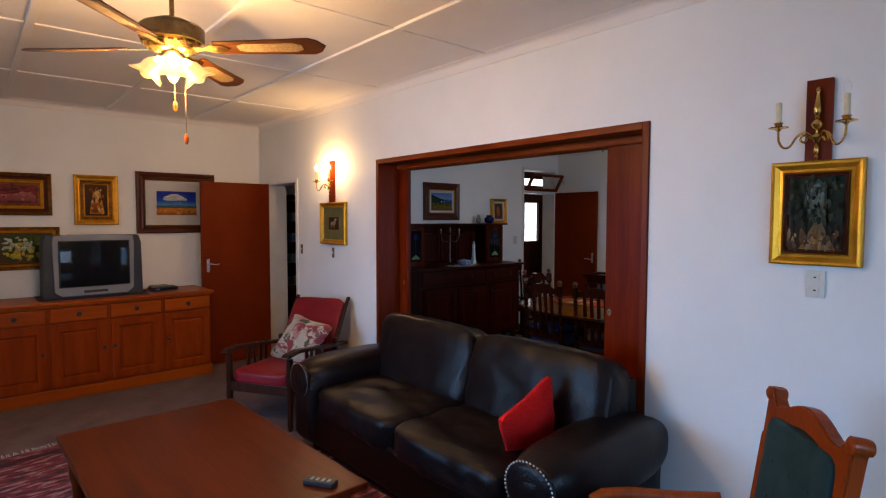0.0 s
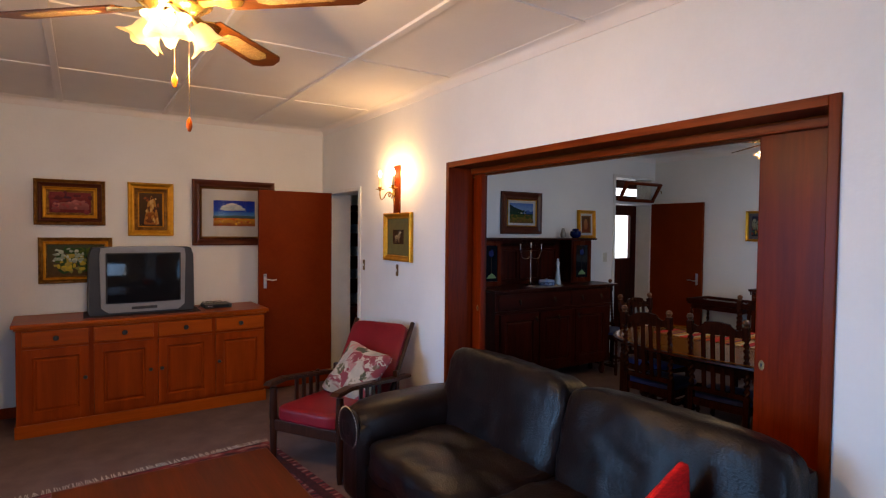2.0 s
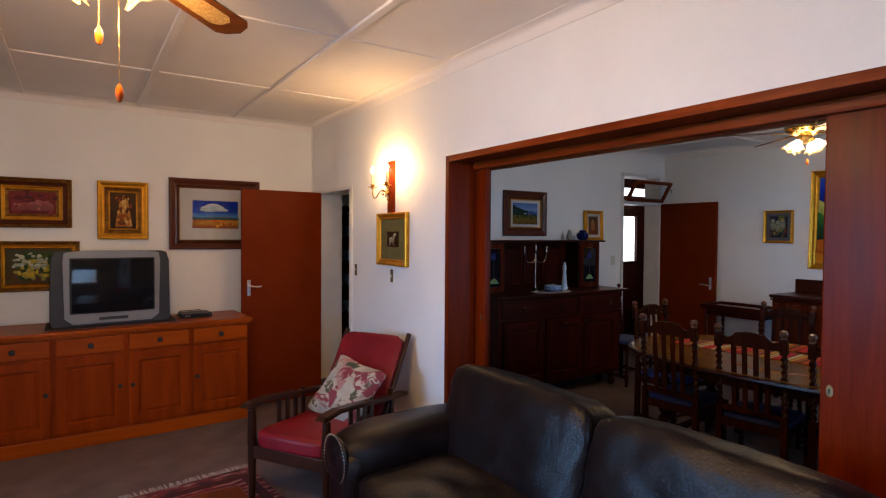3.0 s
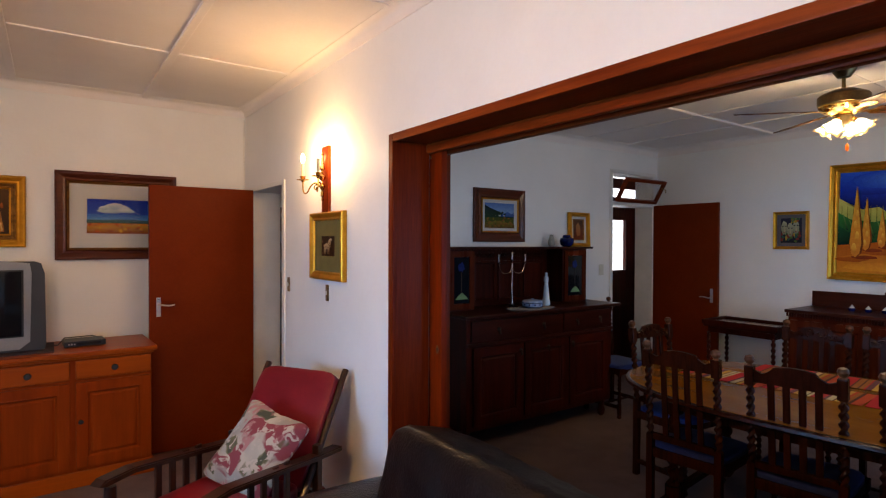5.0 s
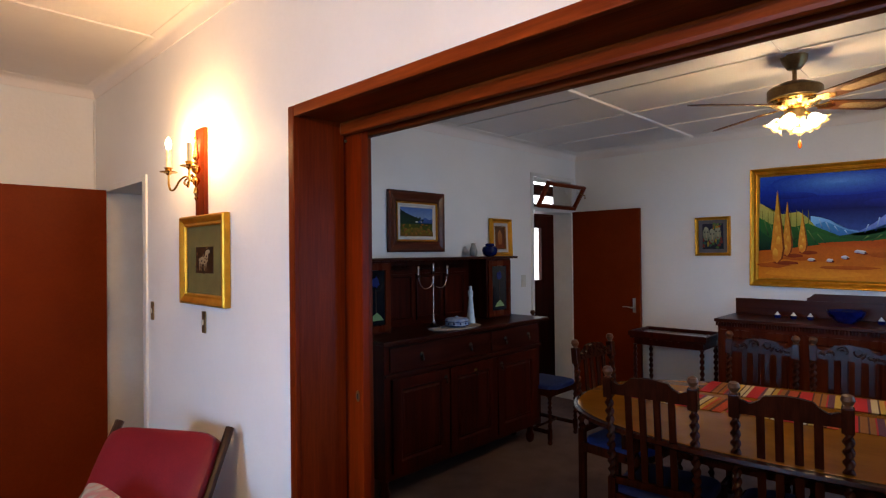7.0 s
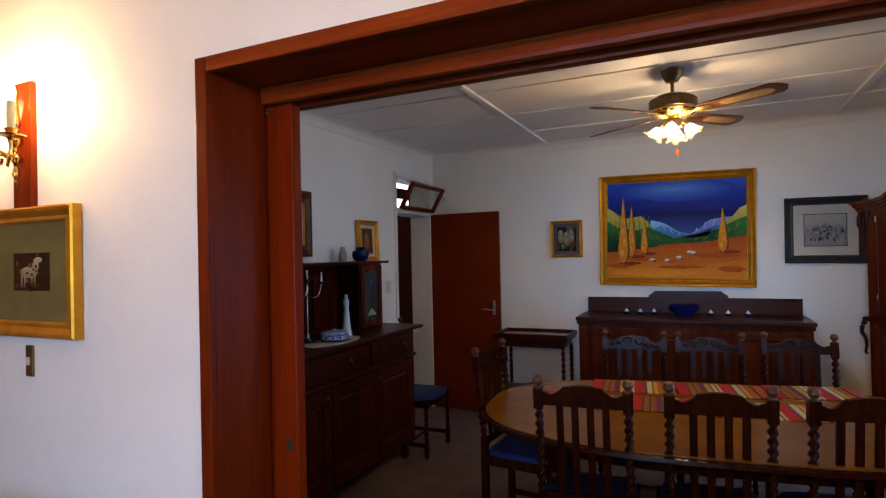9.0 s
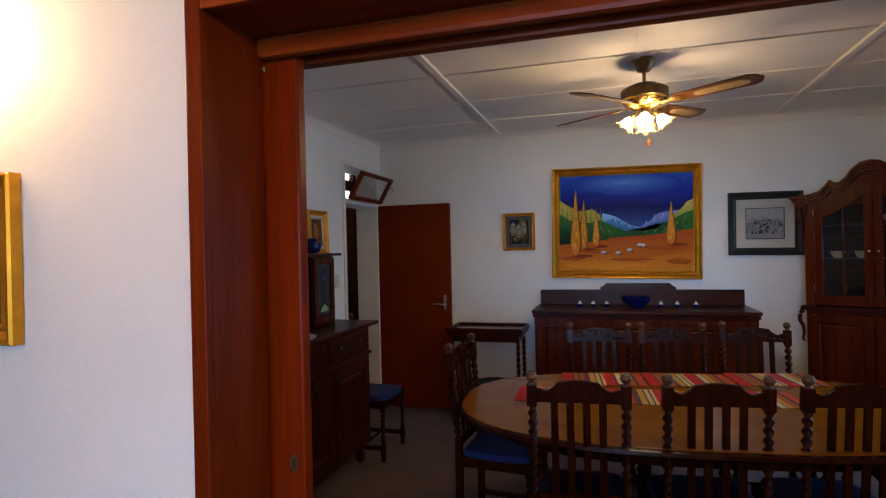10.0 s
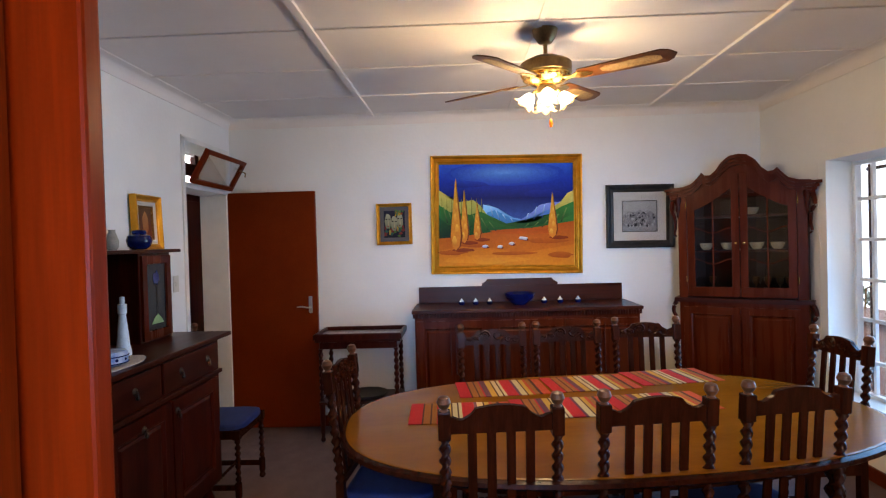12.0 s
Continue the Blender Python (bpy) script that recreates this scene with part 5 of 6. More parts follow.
# ---- carved armchair with teal upholstery, facing local -y ----
def carved_chair():
    e = empty("carved_armchair", pose(2.28, 1.06, 0, 0, 0, -137), "carved orange wooden armchair with buttoned teal velvet back", "armchair")
    n = 24
    top = [(-0.27, 0.80)] + [(-0.275 + 0.0, 0.95), (-0.285, 0.985), (-0.268, 1.01), (-0.24, 1.005), (-0.225, 0.975), (-0.20, 0.955)] + [(-0.18 + 0.36 * k / 10, 0.955 + 0.055 * math.sin(math.pi * k / 10) ** 1.5) for k in range(11)] + [(0.20, 0.955), (0.225, 0.975), (0.24, 1.005), (0.268, 1.01), (0.285, 0.985), (0.275, 0.95), (0.27, 0.80), (0.215, 0.80), (0.20, 0.87)] + [(0.19 - 0.38 * k / 10, 0.88 + 0.05 * math.sin(math.pi * k / 10)) for k in range(11)] + [(-0.20, 0.87), (-0.215, 0.80)]
    top = [(x * 0.95, z - 0.008) for x, z in top]
    lean = pose(0, 0.30, 0, -8) 
    part("crest_rail", prism(top, -0.025, 0.025, lean, 0.006), CARVED, e)
    for s in (-1, 1):
        part("scroll", lathe([(0.016, -0.034), (0.025, -0.028), (0.027, 0.0), (0.025, 0.028), (0.016, 0.034)], 16, lean @ pose(s * 0.252, 0, 0.975, 90)), CARVED, e, smooth=True)
        part("back_post", _moved(box(-0.026, 0.026, -0.024, 0.024, 0.36, 0.82, 0.008), lean @ pose(s * 0.243, 0, 0)), CARVED, e)
        part("rear_leg", tube([(s * 0.235, 0.27, 0.0), (s * 0.24, 0.25, 0.2), (s * 0.243, 0.25, 0.42)], 0.022, 8), CARVED, e, smooth=True)
        part("front_leg", lathe([(0.018, 0), (0.028, 0.04), (0.020, 0.10), (0.032, 0.24), (0.026, 0.30), (0.035, 0.36)], 14, pose(s * 0.27, -0.28, 0)), CARVED, e, smooth=True)
        pts = [(s * 0.25, 0.24, 0.545), (s * 0.275, 0.08, 0.53), (s * 0.285, -0.10, 0.530), (s * 0.285, -0.20, 0.520), (s * 0.28, -0.245, 0.492)]
        part("armrest", tube(pts, 0.024, 10), CARVED, e, smooth=True)
        part("arm_support", tube([(s * 0.272, -0.24, 0.36), (s * 0.285, -0.20, 0.47), (s * 0.285, -0.18, 0.515)], 0.019, 8), CARVED, e, smooth=True)
    part("backrest", soft(0.42, 0.075, 0.54, 9, 0.004, 2, 14, m=lean @ pose(0, -0.005, 0.64)), TEAL, e, "buttoned teal velvet back", True)
    for r in range(3):
        for c in range(3):
            part("button", lathe([(0.011, 0), (0.008, 0.006), (0, 0.008)], 8, lean @ pose(-0.12 + 0.12 * c, -0.040, 0.50 + 0.13 * r, 90)), TEAL, e)
    part("seat_rail", box(-0.29, 0.29, -0.29, 0.25, 0.33, 0.39, 0.01), CARVED, e)
    part("seat", soft(0.56, 0.54, 0.12, 6, 0.002, 1, 8, m=pose(0, -0.02, 0.42)), TEAL, e, smooth=True)


carved_chair()


# ---- ceiling fans ----
def fan(label, x, y, ceiling_z, blade_z, first, shades, metal, chain, big, lift=0.0, turn=30, reach=1.0, sag=(0, 0)):
    e = empty("ceiling_fan", pose(x, y, 0), label, "fan")
    c = ceiling_z
    part("canopy", lathe([(0.014, c - 0.075), (0.035, c - 0.07), (0.062, c - 0.03), (0.068, c)], 20), metal, e, smooth=True)
    part("rod", lathe([(0.011, blade_z + 0.10), (0.011, c - 0.07)], 10), metal, e, smooth=True)
    b = blade_z
    part("motor", lathe([(0.02, b + 0.125), (0.07, b + 0.12), (0.125, b + 0.095), (0.135, b + 0.085), (0.135, b + 0.035), (0.125, b + 0.028)][::-1], 28), metal, e, smooth=True)
    part("motor_base", lathe([(0.055, b - 0.03), (0.10, b - 0.01), (0.13, b + 0.022), (0.128, b + 0.03)], 28), BRASS, e, "polished pierced brass motor base", True)
    bm = bmesh.new()
    for k in range(20):
        add(bm, box(-0.004, 0.004, -0.013, 0.013, -0.003, 0.003), pose(0, 0, b + 0.008, 0, 0, k * 18) @ pose(0.118, 0, 0, 0, 50, 0))
    part("vent", bm, ANTIQUE, e)
    part("switch_housing", lathe([(0.03, b - 0.085), (0.05, b - 0.075), (0.052, b - 0.035), (0.045, b - 0.028)], 20), metal, e, smooth=True)
    for k in range(4):
        t = pose(0, 0, b, sag[0], sag[1], 0) @ pose(0, 0, 0, 0, 0, first + 90 * k) @ pose(0, 0, 0, -12, 0, 0)
        out = [(0.19, -0.050), (0.60, -0.066), (0.635, -0.045), (0.660, 0.0), (0.635, 0.045), (0.60, 0.066), (0.19, 0.050), (0.175, 0)]
        out = [(px * reach, py) for px, py in out]
        blade = part("blade", _moved(prism(out, -0.003, 0.003, pose(0, 0, 0, 90), 0.0), t), BLADE, e, "brown fan blade with a woven cane inset")
        ins = [(0.30, -0.018), (0.335, -0.034), (0.555, -0.038), (0.59, -0.018), (0.59, 0.018), (0.555, 0.038), (0.335, 0.034), (0.30, 0.018)]
        part("cane_inset", _moved(prism(ins, -0.0045, 0.0045, pose(0, 0, 0, 90)), t), CANE, blade)
        bm = prism([(0.10, -0.020), (0.15, -0.012), (0.18, -0.035), (0.235, -0.028), (0.26, 0.0), (0.235, 0.028), (0.18, 0.035), (0.15, 0.012), (0.10, 0.020)], -0.008, -0.003, pose(0, 0, 0, 90))
        part("blade_bracket", _moved(bm, t), BRASS, blade, "ornate brass blade bracket")
    for k in range(shades):
        t = pose(0, 0, b - 0.052 + lift, 0, 0, first + turn + 360 / shades * k)
        part("lamp_arm", _moved(tube([(0.03, 0, 0), (0.06, 0, -0.002), (0.075, 0, -0.02)], 0.009), t), BRASS, e)
        bm = bmesh.new()
        seg, rows = 36, []
        for r, z, wv in ((0.020, 0.0, 0), (0.034, -0.012, 0), (0.045, -0.035, 0.02), (0.050, -0.060, 0.05), (0.062, -0.080, 0.12), (0.078, -0.092, 0.20)):
            r, z = r * big, z * big
            rows.append([bm.verts.new((r * (1 + wv * math.cos(6 * 2 * math.pi * j / seg)) * math.cos(2 * math.pi * j / seg), r * (1 + wv * math.cos(6 * 2 * math.pi * j / seg)) * math.sin(2 * math.pi * j / seg), z + 0.35 * r * wv * math.cos(6 * 2 * math.pi * j / seg + 3.14))) for j in range(seg)])
        for u, v in zip(rows, rows[1:]):
            for j in range(seg):
                bm.faces.new((u[j], u[(j + 1) % seg], v[(j + 1) % seg], v[j]))
        s = part("shade", _moved(bm, t @ pose(0.075, 0, -0.018, 0, -38, 0)), SHADE if shades == 3 else SHADE_WHITE, e, "glowing frilled frosted glass shade", True)
        s.data.materials.append(SHADE_EDGE)
        for f in s.data.polygons:
            if f.index >= 4 * seg:
                f.material_index = 1
        s.visible_shadow = False
        g = part("bulb", lathe([(0.010, -0.012), (0.016, -0.026), (0.021, -0.045), (0.017, -0.060), (0, -0.066)][::-1], 12, t @ pose(0.075, 0, -0.018, 0, -38, 0)), BULB, s, "glowing lamp bulb", True)
        g.visible_shadow = False
    for dx, ln, lab in chain:
        part("pull_chain", tube([(dx, -0.02, b - 0.08), (dx, -0.02, b - 0.08 - ln)], 0.0012, 5), ANTIQUE, e)
        part("pull_knob", lathe([(0.003, 0), (0.009, -0.012), (0.010, -0.03), (0.005, -0.045), (0, -0.048)][::-1], 10, pose(dx, -0.02, b - 0.08 - ln)), PINE_X, e, smooth=True)


fan("brass ceiling fan with cane-inset blades and lit shades over the sofa", 1.160, 2.865, LZ, 2.388, 46.5, 3, ANTIQUE, ((0.0, 0.155, ""), (0.045, 0.297, "")), 0.90, 0.023, -31.5, 1.05)
fan("antique brass ceiling fan with glowing frilled shades over the dining table", 5.668, 3.165, DZ, 2.408, 55, 4, ANTIQUE, ((0.0, 0.12, ""),), 0.72, sag=(-1.5, -2.1))

# ---- dim room beyond the living room door ----
def glass_cabinet():
    e = empty("glass_cabinet", pose(3.80, 7.05, 0, 0, 0, 0), "dark open shelf unit with drinking glasses in the dim hall", "cabinet")
    for z in (0.02, 0.75, 1.05, 1.32, 1.59, 1.88):
        part("shelf", box(-0.36, 0.36, -0.13, 0.15, z - 0.012, z + 0.012, 0.002), DARKOAK_X, e)
    for x in (-0.36, 0.36):
        part("side_panel", box(x - 0.012, x + 0.012, -0.14, 0.15, 0, 1.95, 0.002), DARKOAK, e)
    part("back_panel", box(-0.36, 0.36, 0.15, 0.16, 0, 1.95), DARKOAK, e)
    part("cupboard_front", box(-0.345, 0.345, -0.135, -0.12, 0.03, 0.735, 0.003), DARKOAK, e)


glass_cabinet()
_g = tagged(finish("drinking_glass", lathe([(0.030, 0), (0.034, 0.004), (0.036, 0.11), (0.034, 0.11), (0.031, 0.008), (0, 0.008)], 14), surface("pale_glassware", (0.10, 0.15, 0.24), (0.20, 0.26, 0.36), 20, 0.08, 0.0), smooth=True), "pale drinking glass on the dark hall shelf", "glass", "glasses on the hall shelf")
for i, z in enumerate((0.763, 1.063, 1.333, 1.603)):
    for j, x in enumerate((3.50, 3.58, 3.66, 3.75, 3.85, 3.98)):
        m = pose(x, 7.02 + 0.04 * (j % 2), z)
        if i == j == 0:
            _g.matrix_world = m
        else:
            copy_thing(_g, m)


# ---- tall dark dresser, facing local -y ----
def drop_pull(parent, x, y, z):
    p = part("handle", lathe([(0.020, 0), (0.017, 0.004), (0.008, 0.007), (0.006, 0.012), (0, 0.013)], 12, pose(x, y, z, 90)), IRON, parent, smooth=True)
    part("drop", lathe([(0.0, -0.042), (0.008, -0.036), (0.010, -0.028), (0.004, -0.014), (0.003, -0.002)], 10, pose(x, y - 0.014, z)), IRON, p, smooth=True)


def dresser():
    e = empty("dresser", pose(5.25, 5.635, 0), "tall dark oak dresser with leaded glass cupboards on its raised back", "dresser")
    x0, x1 = -0.90, 0.80
    part("carcass", box(x0, x1, -0.49, 0.0, 0.16, 1.03, 0.004), DARKOAK, e)
    part("top", box(x0 - 0.05, x1 + 0.06, -0.55, 0.0, 1.031, 1.056, 0.006), DARKOAK_X, e)
    for x in (x0 + 0.05, x1 - 0.05):
        for y in (-0.42, -0.05):
            part("foot", lathe([(0.02, 0), (0.035, 0.02), (0.040, 0.06), (0.025, 0.10), (0.035, 0.16)], 14, pose(x, y, 0)), DARKOAK, e, smooth=True)
    xm = 0.14
    for a, b in ((x0 + 0.04, xm - 0.015), (xm + 0.015, x1 - 0.04)):
        d = part("drawer", box(a, b, -0.504, -0.488, 0.85, 1.005, 0.004), DARKOAK_X, e)
        for x in (a + (b - a) * 0.28, b - (b - a) * 0.22):
            drop_pull(d, x, -0.504, 0.93)
    part("moulding", box(x0 - 0.005, x1 + 0.005, -0.512, -0.49, 0.815, 0.838, 0.005), DARKOAK_X, e)
    w = (x1 - x0 - 0.10) / 3
    for k in range(3):
        a = x0 + 0.05 + w * k + 0.008
        d = panel_door("door", e, a, a + w - 0.016, -0.494, 0.20, 0.80, DARKOAK, 0.065)
        drop_pull(d, a + (w - 0.05 if k == 0 else 0.035 if k == 2 else w / 2), -0.511, 0.74)
    # raised back
    top = 1.555
    part("gallery_back", box(x0, 0.75, -0.035, -0.01, 1.056, top, 0.002), DARKOAK, e)
    part("gallery_shelf", box(x0 - 0.03, 0.79, -0.285, -0.005, top, top + 0.020, 0.005), DARKOAK_X, e)
    for a, b in ((-0.48, -0.23), (-0.20, 0.08), (0.11, 0.36)):
        part("gallery_panel", _moved(ring(b - a, 0.36, [(0, 0), (0, 0.014), (0.02, 0.016), (0.028, 0.006), (0.028, 0.002)]), pose((a + b) / 2, -0.035, 1.27)), DARKOAK, e)
        bm = bmesh.new()
        for k in range(5):
            cx = a + 0.035 + (b - a - 0.07) * k / 4
            add(bm, tube([(cx + 0.017 * math.cos(t), -0.042, 1.50 + 0.017 * math.sin(t)) for t in (2 * math.pi * i / 12 for i in range(13))], 0.004, 5))
        part("carving", bm, DARKOAK, e)
    for a, b in ((x0 + 0.0, x0 + 0.28), (0.42, 0.745)):
        c = part("cupboard", box(a, b, -0.235, -0.036, 1.056, top, 0.003), DARKOAK, e)
        door = part("cupboard_door", _moved(ring(b - a - 0.03, 0.47, [(0, 0), (0, 0.014), (0.045, 0.014), (0.048, 0.004)]), pose((a + b) / 2, -0.236, 1.305)), MAHOG, c)
        cx = (a + b) / 2
        part("leaded_pane", box(cx - 0.095, cx + 0.095, -0.241, -0.2385, 1.12, 1.49), SCREEN, c, "dark leaded glass pane")
        part("glass_motif", prism([(cx - 0.060, 1.15), (cx + 0.065, 1.15), (cx + 0.045, 1.175), (cx + 0.005, 1.205), (cx - 0.035, 1.18)], -0.2435, -0.2415), GREENGLASS, c, "green leaded glass mound")
        part("glass_bloom", prism(blob(cx, 1.41, 0.030, 0.038, 14, 3, 0.35), -0.2435, -0.2415), LEADBLUE, c, "blue leaded glass flower")
        part("glass_stem", box(cx - 0.003, cx + 0.003, -0.2432, -0.2412, 1.20, 1.37), IRON, c, "dark lead stem")


dresser()


def candelabrum():
    e = empty("candelabrum", pose(5.005, 5.36, 1.057), "silver-plated three-branched candelabrum on the dark dresser", "candle holder")
    part("base", lathe([(0.055, 0), (0.055, 0.008), (0.03, 0.018), (0.012, 0.035), (0.010, 0.06)], 20), SILVER, e, smooth=True)
    prof = [(0.010, 0.06)]
    for k in range(8):
        prof += [(0.0042, 0.08 + 0.03 * k), (0.0082, 0.095 + 0.03 * k)]
    part("stem", lathe(prof + [(0.006, 0.33), (0.012, 0.36), (0.006, 0.38)], 12), SILVER, e, smooth=True)
    for s in (-1, 0, 1):
        if s:
            a = part("branch", tube(curve([(0, 0, 0.345), (s * 0.025, 0, 0.305), (s * 0.070, 0, 0.290), (s * 0.112, 0, 0.302), (s * 0.138, 0, 0.340), (s * 0.150, 0, 0.38)], 4), 0.0042, 8), SILVER, e, smooth=True)
        part("cup", lathe([(0.006, 0.37), (0.017, 0.385), (0.018, 0.391), (0.010, 0.395), (0.009, 0.42), (0.012, 0.450), (0.009, 0.455)], 14, pose(s * 0.150, 0, 0.02 if s == 0 else 0)), SILVER, e, smooth=True)


candelabrum()
tagged(finish("candle_holder", lathe([(0.036, 0), (0.036, 0.02), (0.030, 0.05), (0.020, 0.16), (0.015, 0.20), (0.020, 0.205), (0.021, 0.25), (0.012, 0.252), (0.012, 0.285), (0, 0.29)], 18, pose(5.355, 5.30, 1.061)), surface("pale_blue_china", (0.50, 0.60, 0.68), (0.62, 0.70, 0.76), 15, 0.2, 0.05), smooth=True), "tall tapering pale china candlestick on the lace doily", "candle holder")
_b = empty("china_bowl", pose(5.13, 5.24, 1.061), "low lidded blue and white china bowl on the lace doily", "bowl")
part("bowl", lathe([(0.06, 0), (0.085, 0.012), (0.090, 0.045), (0.086, 0.050)], 24), CHINA, _b, smooth=True)
part("lid", lathe([(0.088, 0.051), (0.080, 0.062), (0.04, 0.068), (0.012, 0.070), (0.010, 0.078), (0, 0.080)], 24), CHINA, _b, smooth=True)
for z, h in ((0.010, 0.004), (0.040, 0.005)):
    part("painted_band", lathe([(0.0905, z), (0.0925, z + h / 2), (0.0905, z + h)], 24), COBALT, _b, "cobalt blue painted band", True)
for k in range(12):
    part("painted_flower", lathe([(0.0075, 0), (0.005, 0.0015), (0, 0.002)], 7, pose(0.0895 * math.cos(k * 0.5236), 0.0895 * math.sin(k * 0.5236), 0.028, 90, 0, 90 + k * 30)), COBALT, _b)
tagged(finish("doily", prism(blob(0, 0, 0.25, 0.125, 40, 2, 0.02), 0.0, 0.0025, pose(5.12, 5.245, 1.0565, 90)), LACE), "oval cream lace doily on the dark dresser", "doily")
tagged(finish("ginger_jar", lathe([(0.034, 0), (0.058, 0.018), (0.068, 0.05), (0.060, 0.078), (0.036, 0.090), (0.040, 0.096), (0.036, 0.108), (0, 0.114)], 22, pose(5.79, 5.46, 1.576)), COBALT, smooth=True), "round cobalt blue glazed jar on the dresser top", "jar")
tagged(finish("small_vase", lathe([(0.022, 0), (0.033, 0.02), (0.034, 0.05), (0.022, 0.085), (0.016, 0.105), (0.020, 0.112), (0, 0.112)], 16, pose(5.67, 5.54, 1.576)), surface("grey_stoneware", (0.26, 0.25, 0.22), (0.36, 0.34, 0.30), 20, 0.5, 0.2), smooth=True), "small grey-beige stoneware vase on the dresser top", "vase")


# ---- long sideboard under the painting ----
SIDEBOARD_X = wood("sideboard_board", (0.026, 0.0045, 0.0014), (0.060, 0.0105, 0.0028), "x", 0.22, 0.0, gloss=0.12, var=0.15)


def long_sideboard():
    e = empty("long_sideboard", pose(7.468, 3.155, 0, 0, 0, -90), "long dark mahogany sideboard with a stepped back board", "sideboard")
    w = 0.86
    part("carcass", box(-w, w, -0.49, 0.0, 0.18, 1.018, 0.005), MAHOG, e)
    part("top", box(-w - 0.02, w + 0.02, -0.52, 0.0, 1.02, 1.047, 0.005), SIDEBOARD_X, e)
    bm = bmesh.new()
    for k in range(86):
        x = -w - 0.005 + (2 * w + 0.01) * k / 85
        add(bm, lathe([(0.0085, -0.018), (0.0085, 0.010), (0.004, 0.014)], 6, pose(x, -0.498, 1.005)))
    part("gadrooned_edge", bm, DARKOAK, e, "ribbed edge moulding")
    part("back_board", box(-w, w, -0.022, 0.0, 1.047, 1.185, 0.004), SIDEBOARD_X, e)
    part("back_crest", prism([(-0.32, 1.185), (0.32, 1.185), (0.32, 1.205), (0.29, 1.222), (0.27, 1.243), (-0.27, 1.243), (-0.29, 1.222), (-0.32, 1.205)], -0.024, -0.002), SIDEBOARD_X, e)
    for a, b in ((-0.84, -0.29), (-0.27, 0.27), (0.29, 0.84)):
        d = panel_door("door", e, a, b, -0.494, 0.24, 0.96, MAHOG, 0.05)
        bm = bmesh.new()
        for s in (-1, 1):
            add(bm, twist(0.55, 0.93, 0.007, 9, pose((a + b) / 2 + s * 0.02, -0.512, 0), 6))
        part("bead_ornament", bm, DARKOAK, d, "pair of twisted ornament strips")
    for x in (-w + 0.04, -0.28, 0.28, w - 0.04):
        for y in (-0.45, -0.05):
            part("leg", lathe([(0.02, 0), (0.034, 0.03), (0.022, 0.07), (0.036, 0.12), (0.030, 0.18)], 12, pose(x, y, 0)), DARKOAK, e, smooth=True)


long_sideboard()
tagged(finish("glass_bowl", lathe([(0.05, 0), (0.055, 0.008), (0.11, 0.05), (0.128, 0.095), (0.122, 0.095), (0.10, 0.055), (0.04, 0.014), (0, 0.012)], 28, pose(7.22, 3.18, 1.047)), COBALT, smooth=True), "deep blue glass bowl in the middle of the long sideboard", "bowl")
_t = empty("tealight_holder", pose(7.28, 3.65, 1.047), "small dark holder with a white wax tip on the long sideboard", "candle holder", "tealights on the long sideboard")
part("holder", lathe([(0.018, 0), (0.026, 0.012), (0.028, 0.026), (0.022, 0.026)], 14), COBALT, _t, smooth=True)
part("candle", lathe([(0.022, 0.026), (0.012, 0.038), (0.003, 0.052), (0, 0.055)], 14), WHITECHINA, _t, "white wax tip", True)
for y in (3.535, 3.42, 2.975, 2.845, 2.70):
    copy_thing(_t, pose(7.28, y, 1.047))


# ---- tea trolley ----
def trolley():
    e = empty("tea_trolley", pose(7.25, 4.47, 0, 0, 0, -90), "dark wooden tea trolley with a glass tray top by the door", "trolley")
    part("tray", box(-0.35, 0.33, -0.20, 0.20, 0.80, 0.822, 0.004), DARKOAK_X, e)
    part("tray_rim", _moved(ring(0.70, 0.42, [(0, 0.0), (0, 0.04), (0.012, 0.046), (0.024, 0.04), (0.024, 0.0)]), pose(-0.01, 0, 0.822, -90)), DARKOAK, e)
    part("glass_top", box(-0.33, 0.31, -0.18, 0.18, 0.846, 0.850), GLASS, e)
    part("drawer_box", box(-0.32, 0.30, -0.17, 0.17, 0.742, 0.80, 0.004), DARKOAK, e)
    part("lower_shelf", box(-0.33, 0.31, -0.19, 0.19, 0.30, 0.322, 0.004), DARKOAK_X, e)
    for x in (-0.31, 0.29):
        for y in (-0.17, 0.17):
            g = part("leg", twist(0.33, 0.745, 0.021, 4, pose(x, y, 0)), DARKOAK, e, smooth=True)
            part("castor", lathe([(0.008, 0.0), (0.020, 0.012), (0.020, 0.03), (0.012, 0.045), (0.018, 0.08), (0.024, 0.31)], 12, pose(x, y, 0)), DARKOAK, g, smooth=True)


trolley()
tagged(finish("serving_dish", lathe([(0.10, 0), (0.14, 0.01), (0.17, 0.035), (0.165, 0.038), (0.13, 0.016), (0, 0.012)], 28, pose(7.22, 4.44, 0.322)), BLACKPLASTIC, smooth=True), "round dark serving dish on the trolley's lower shelf", "dish")


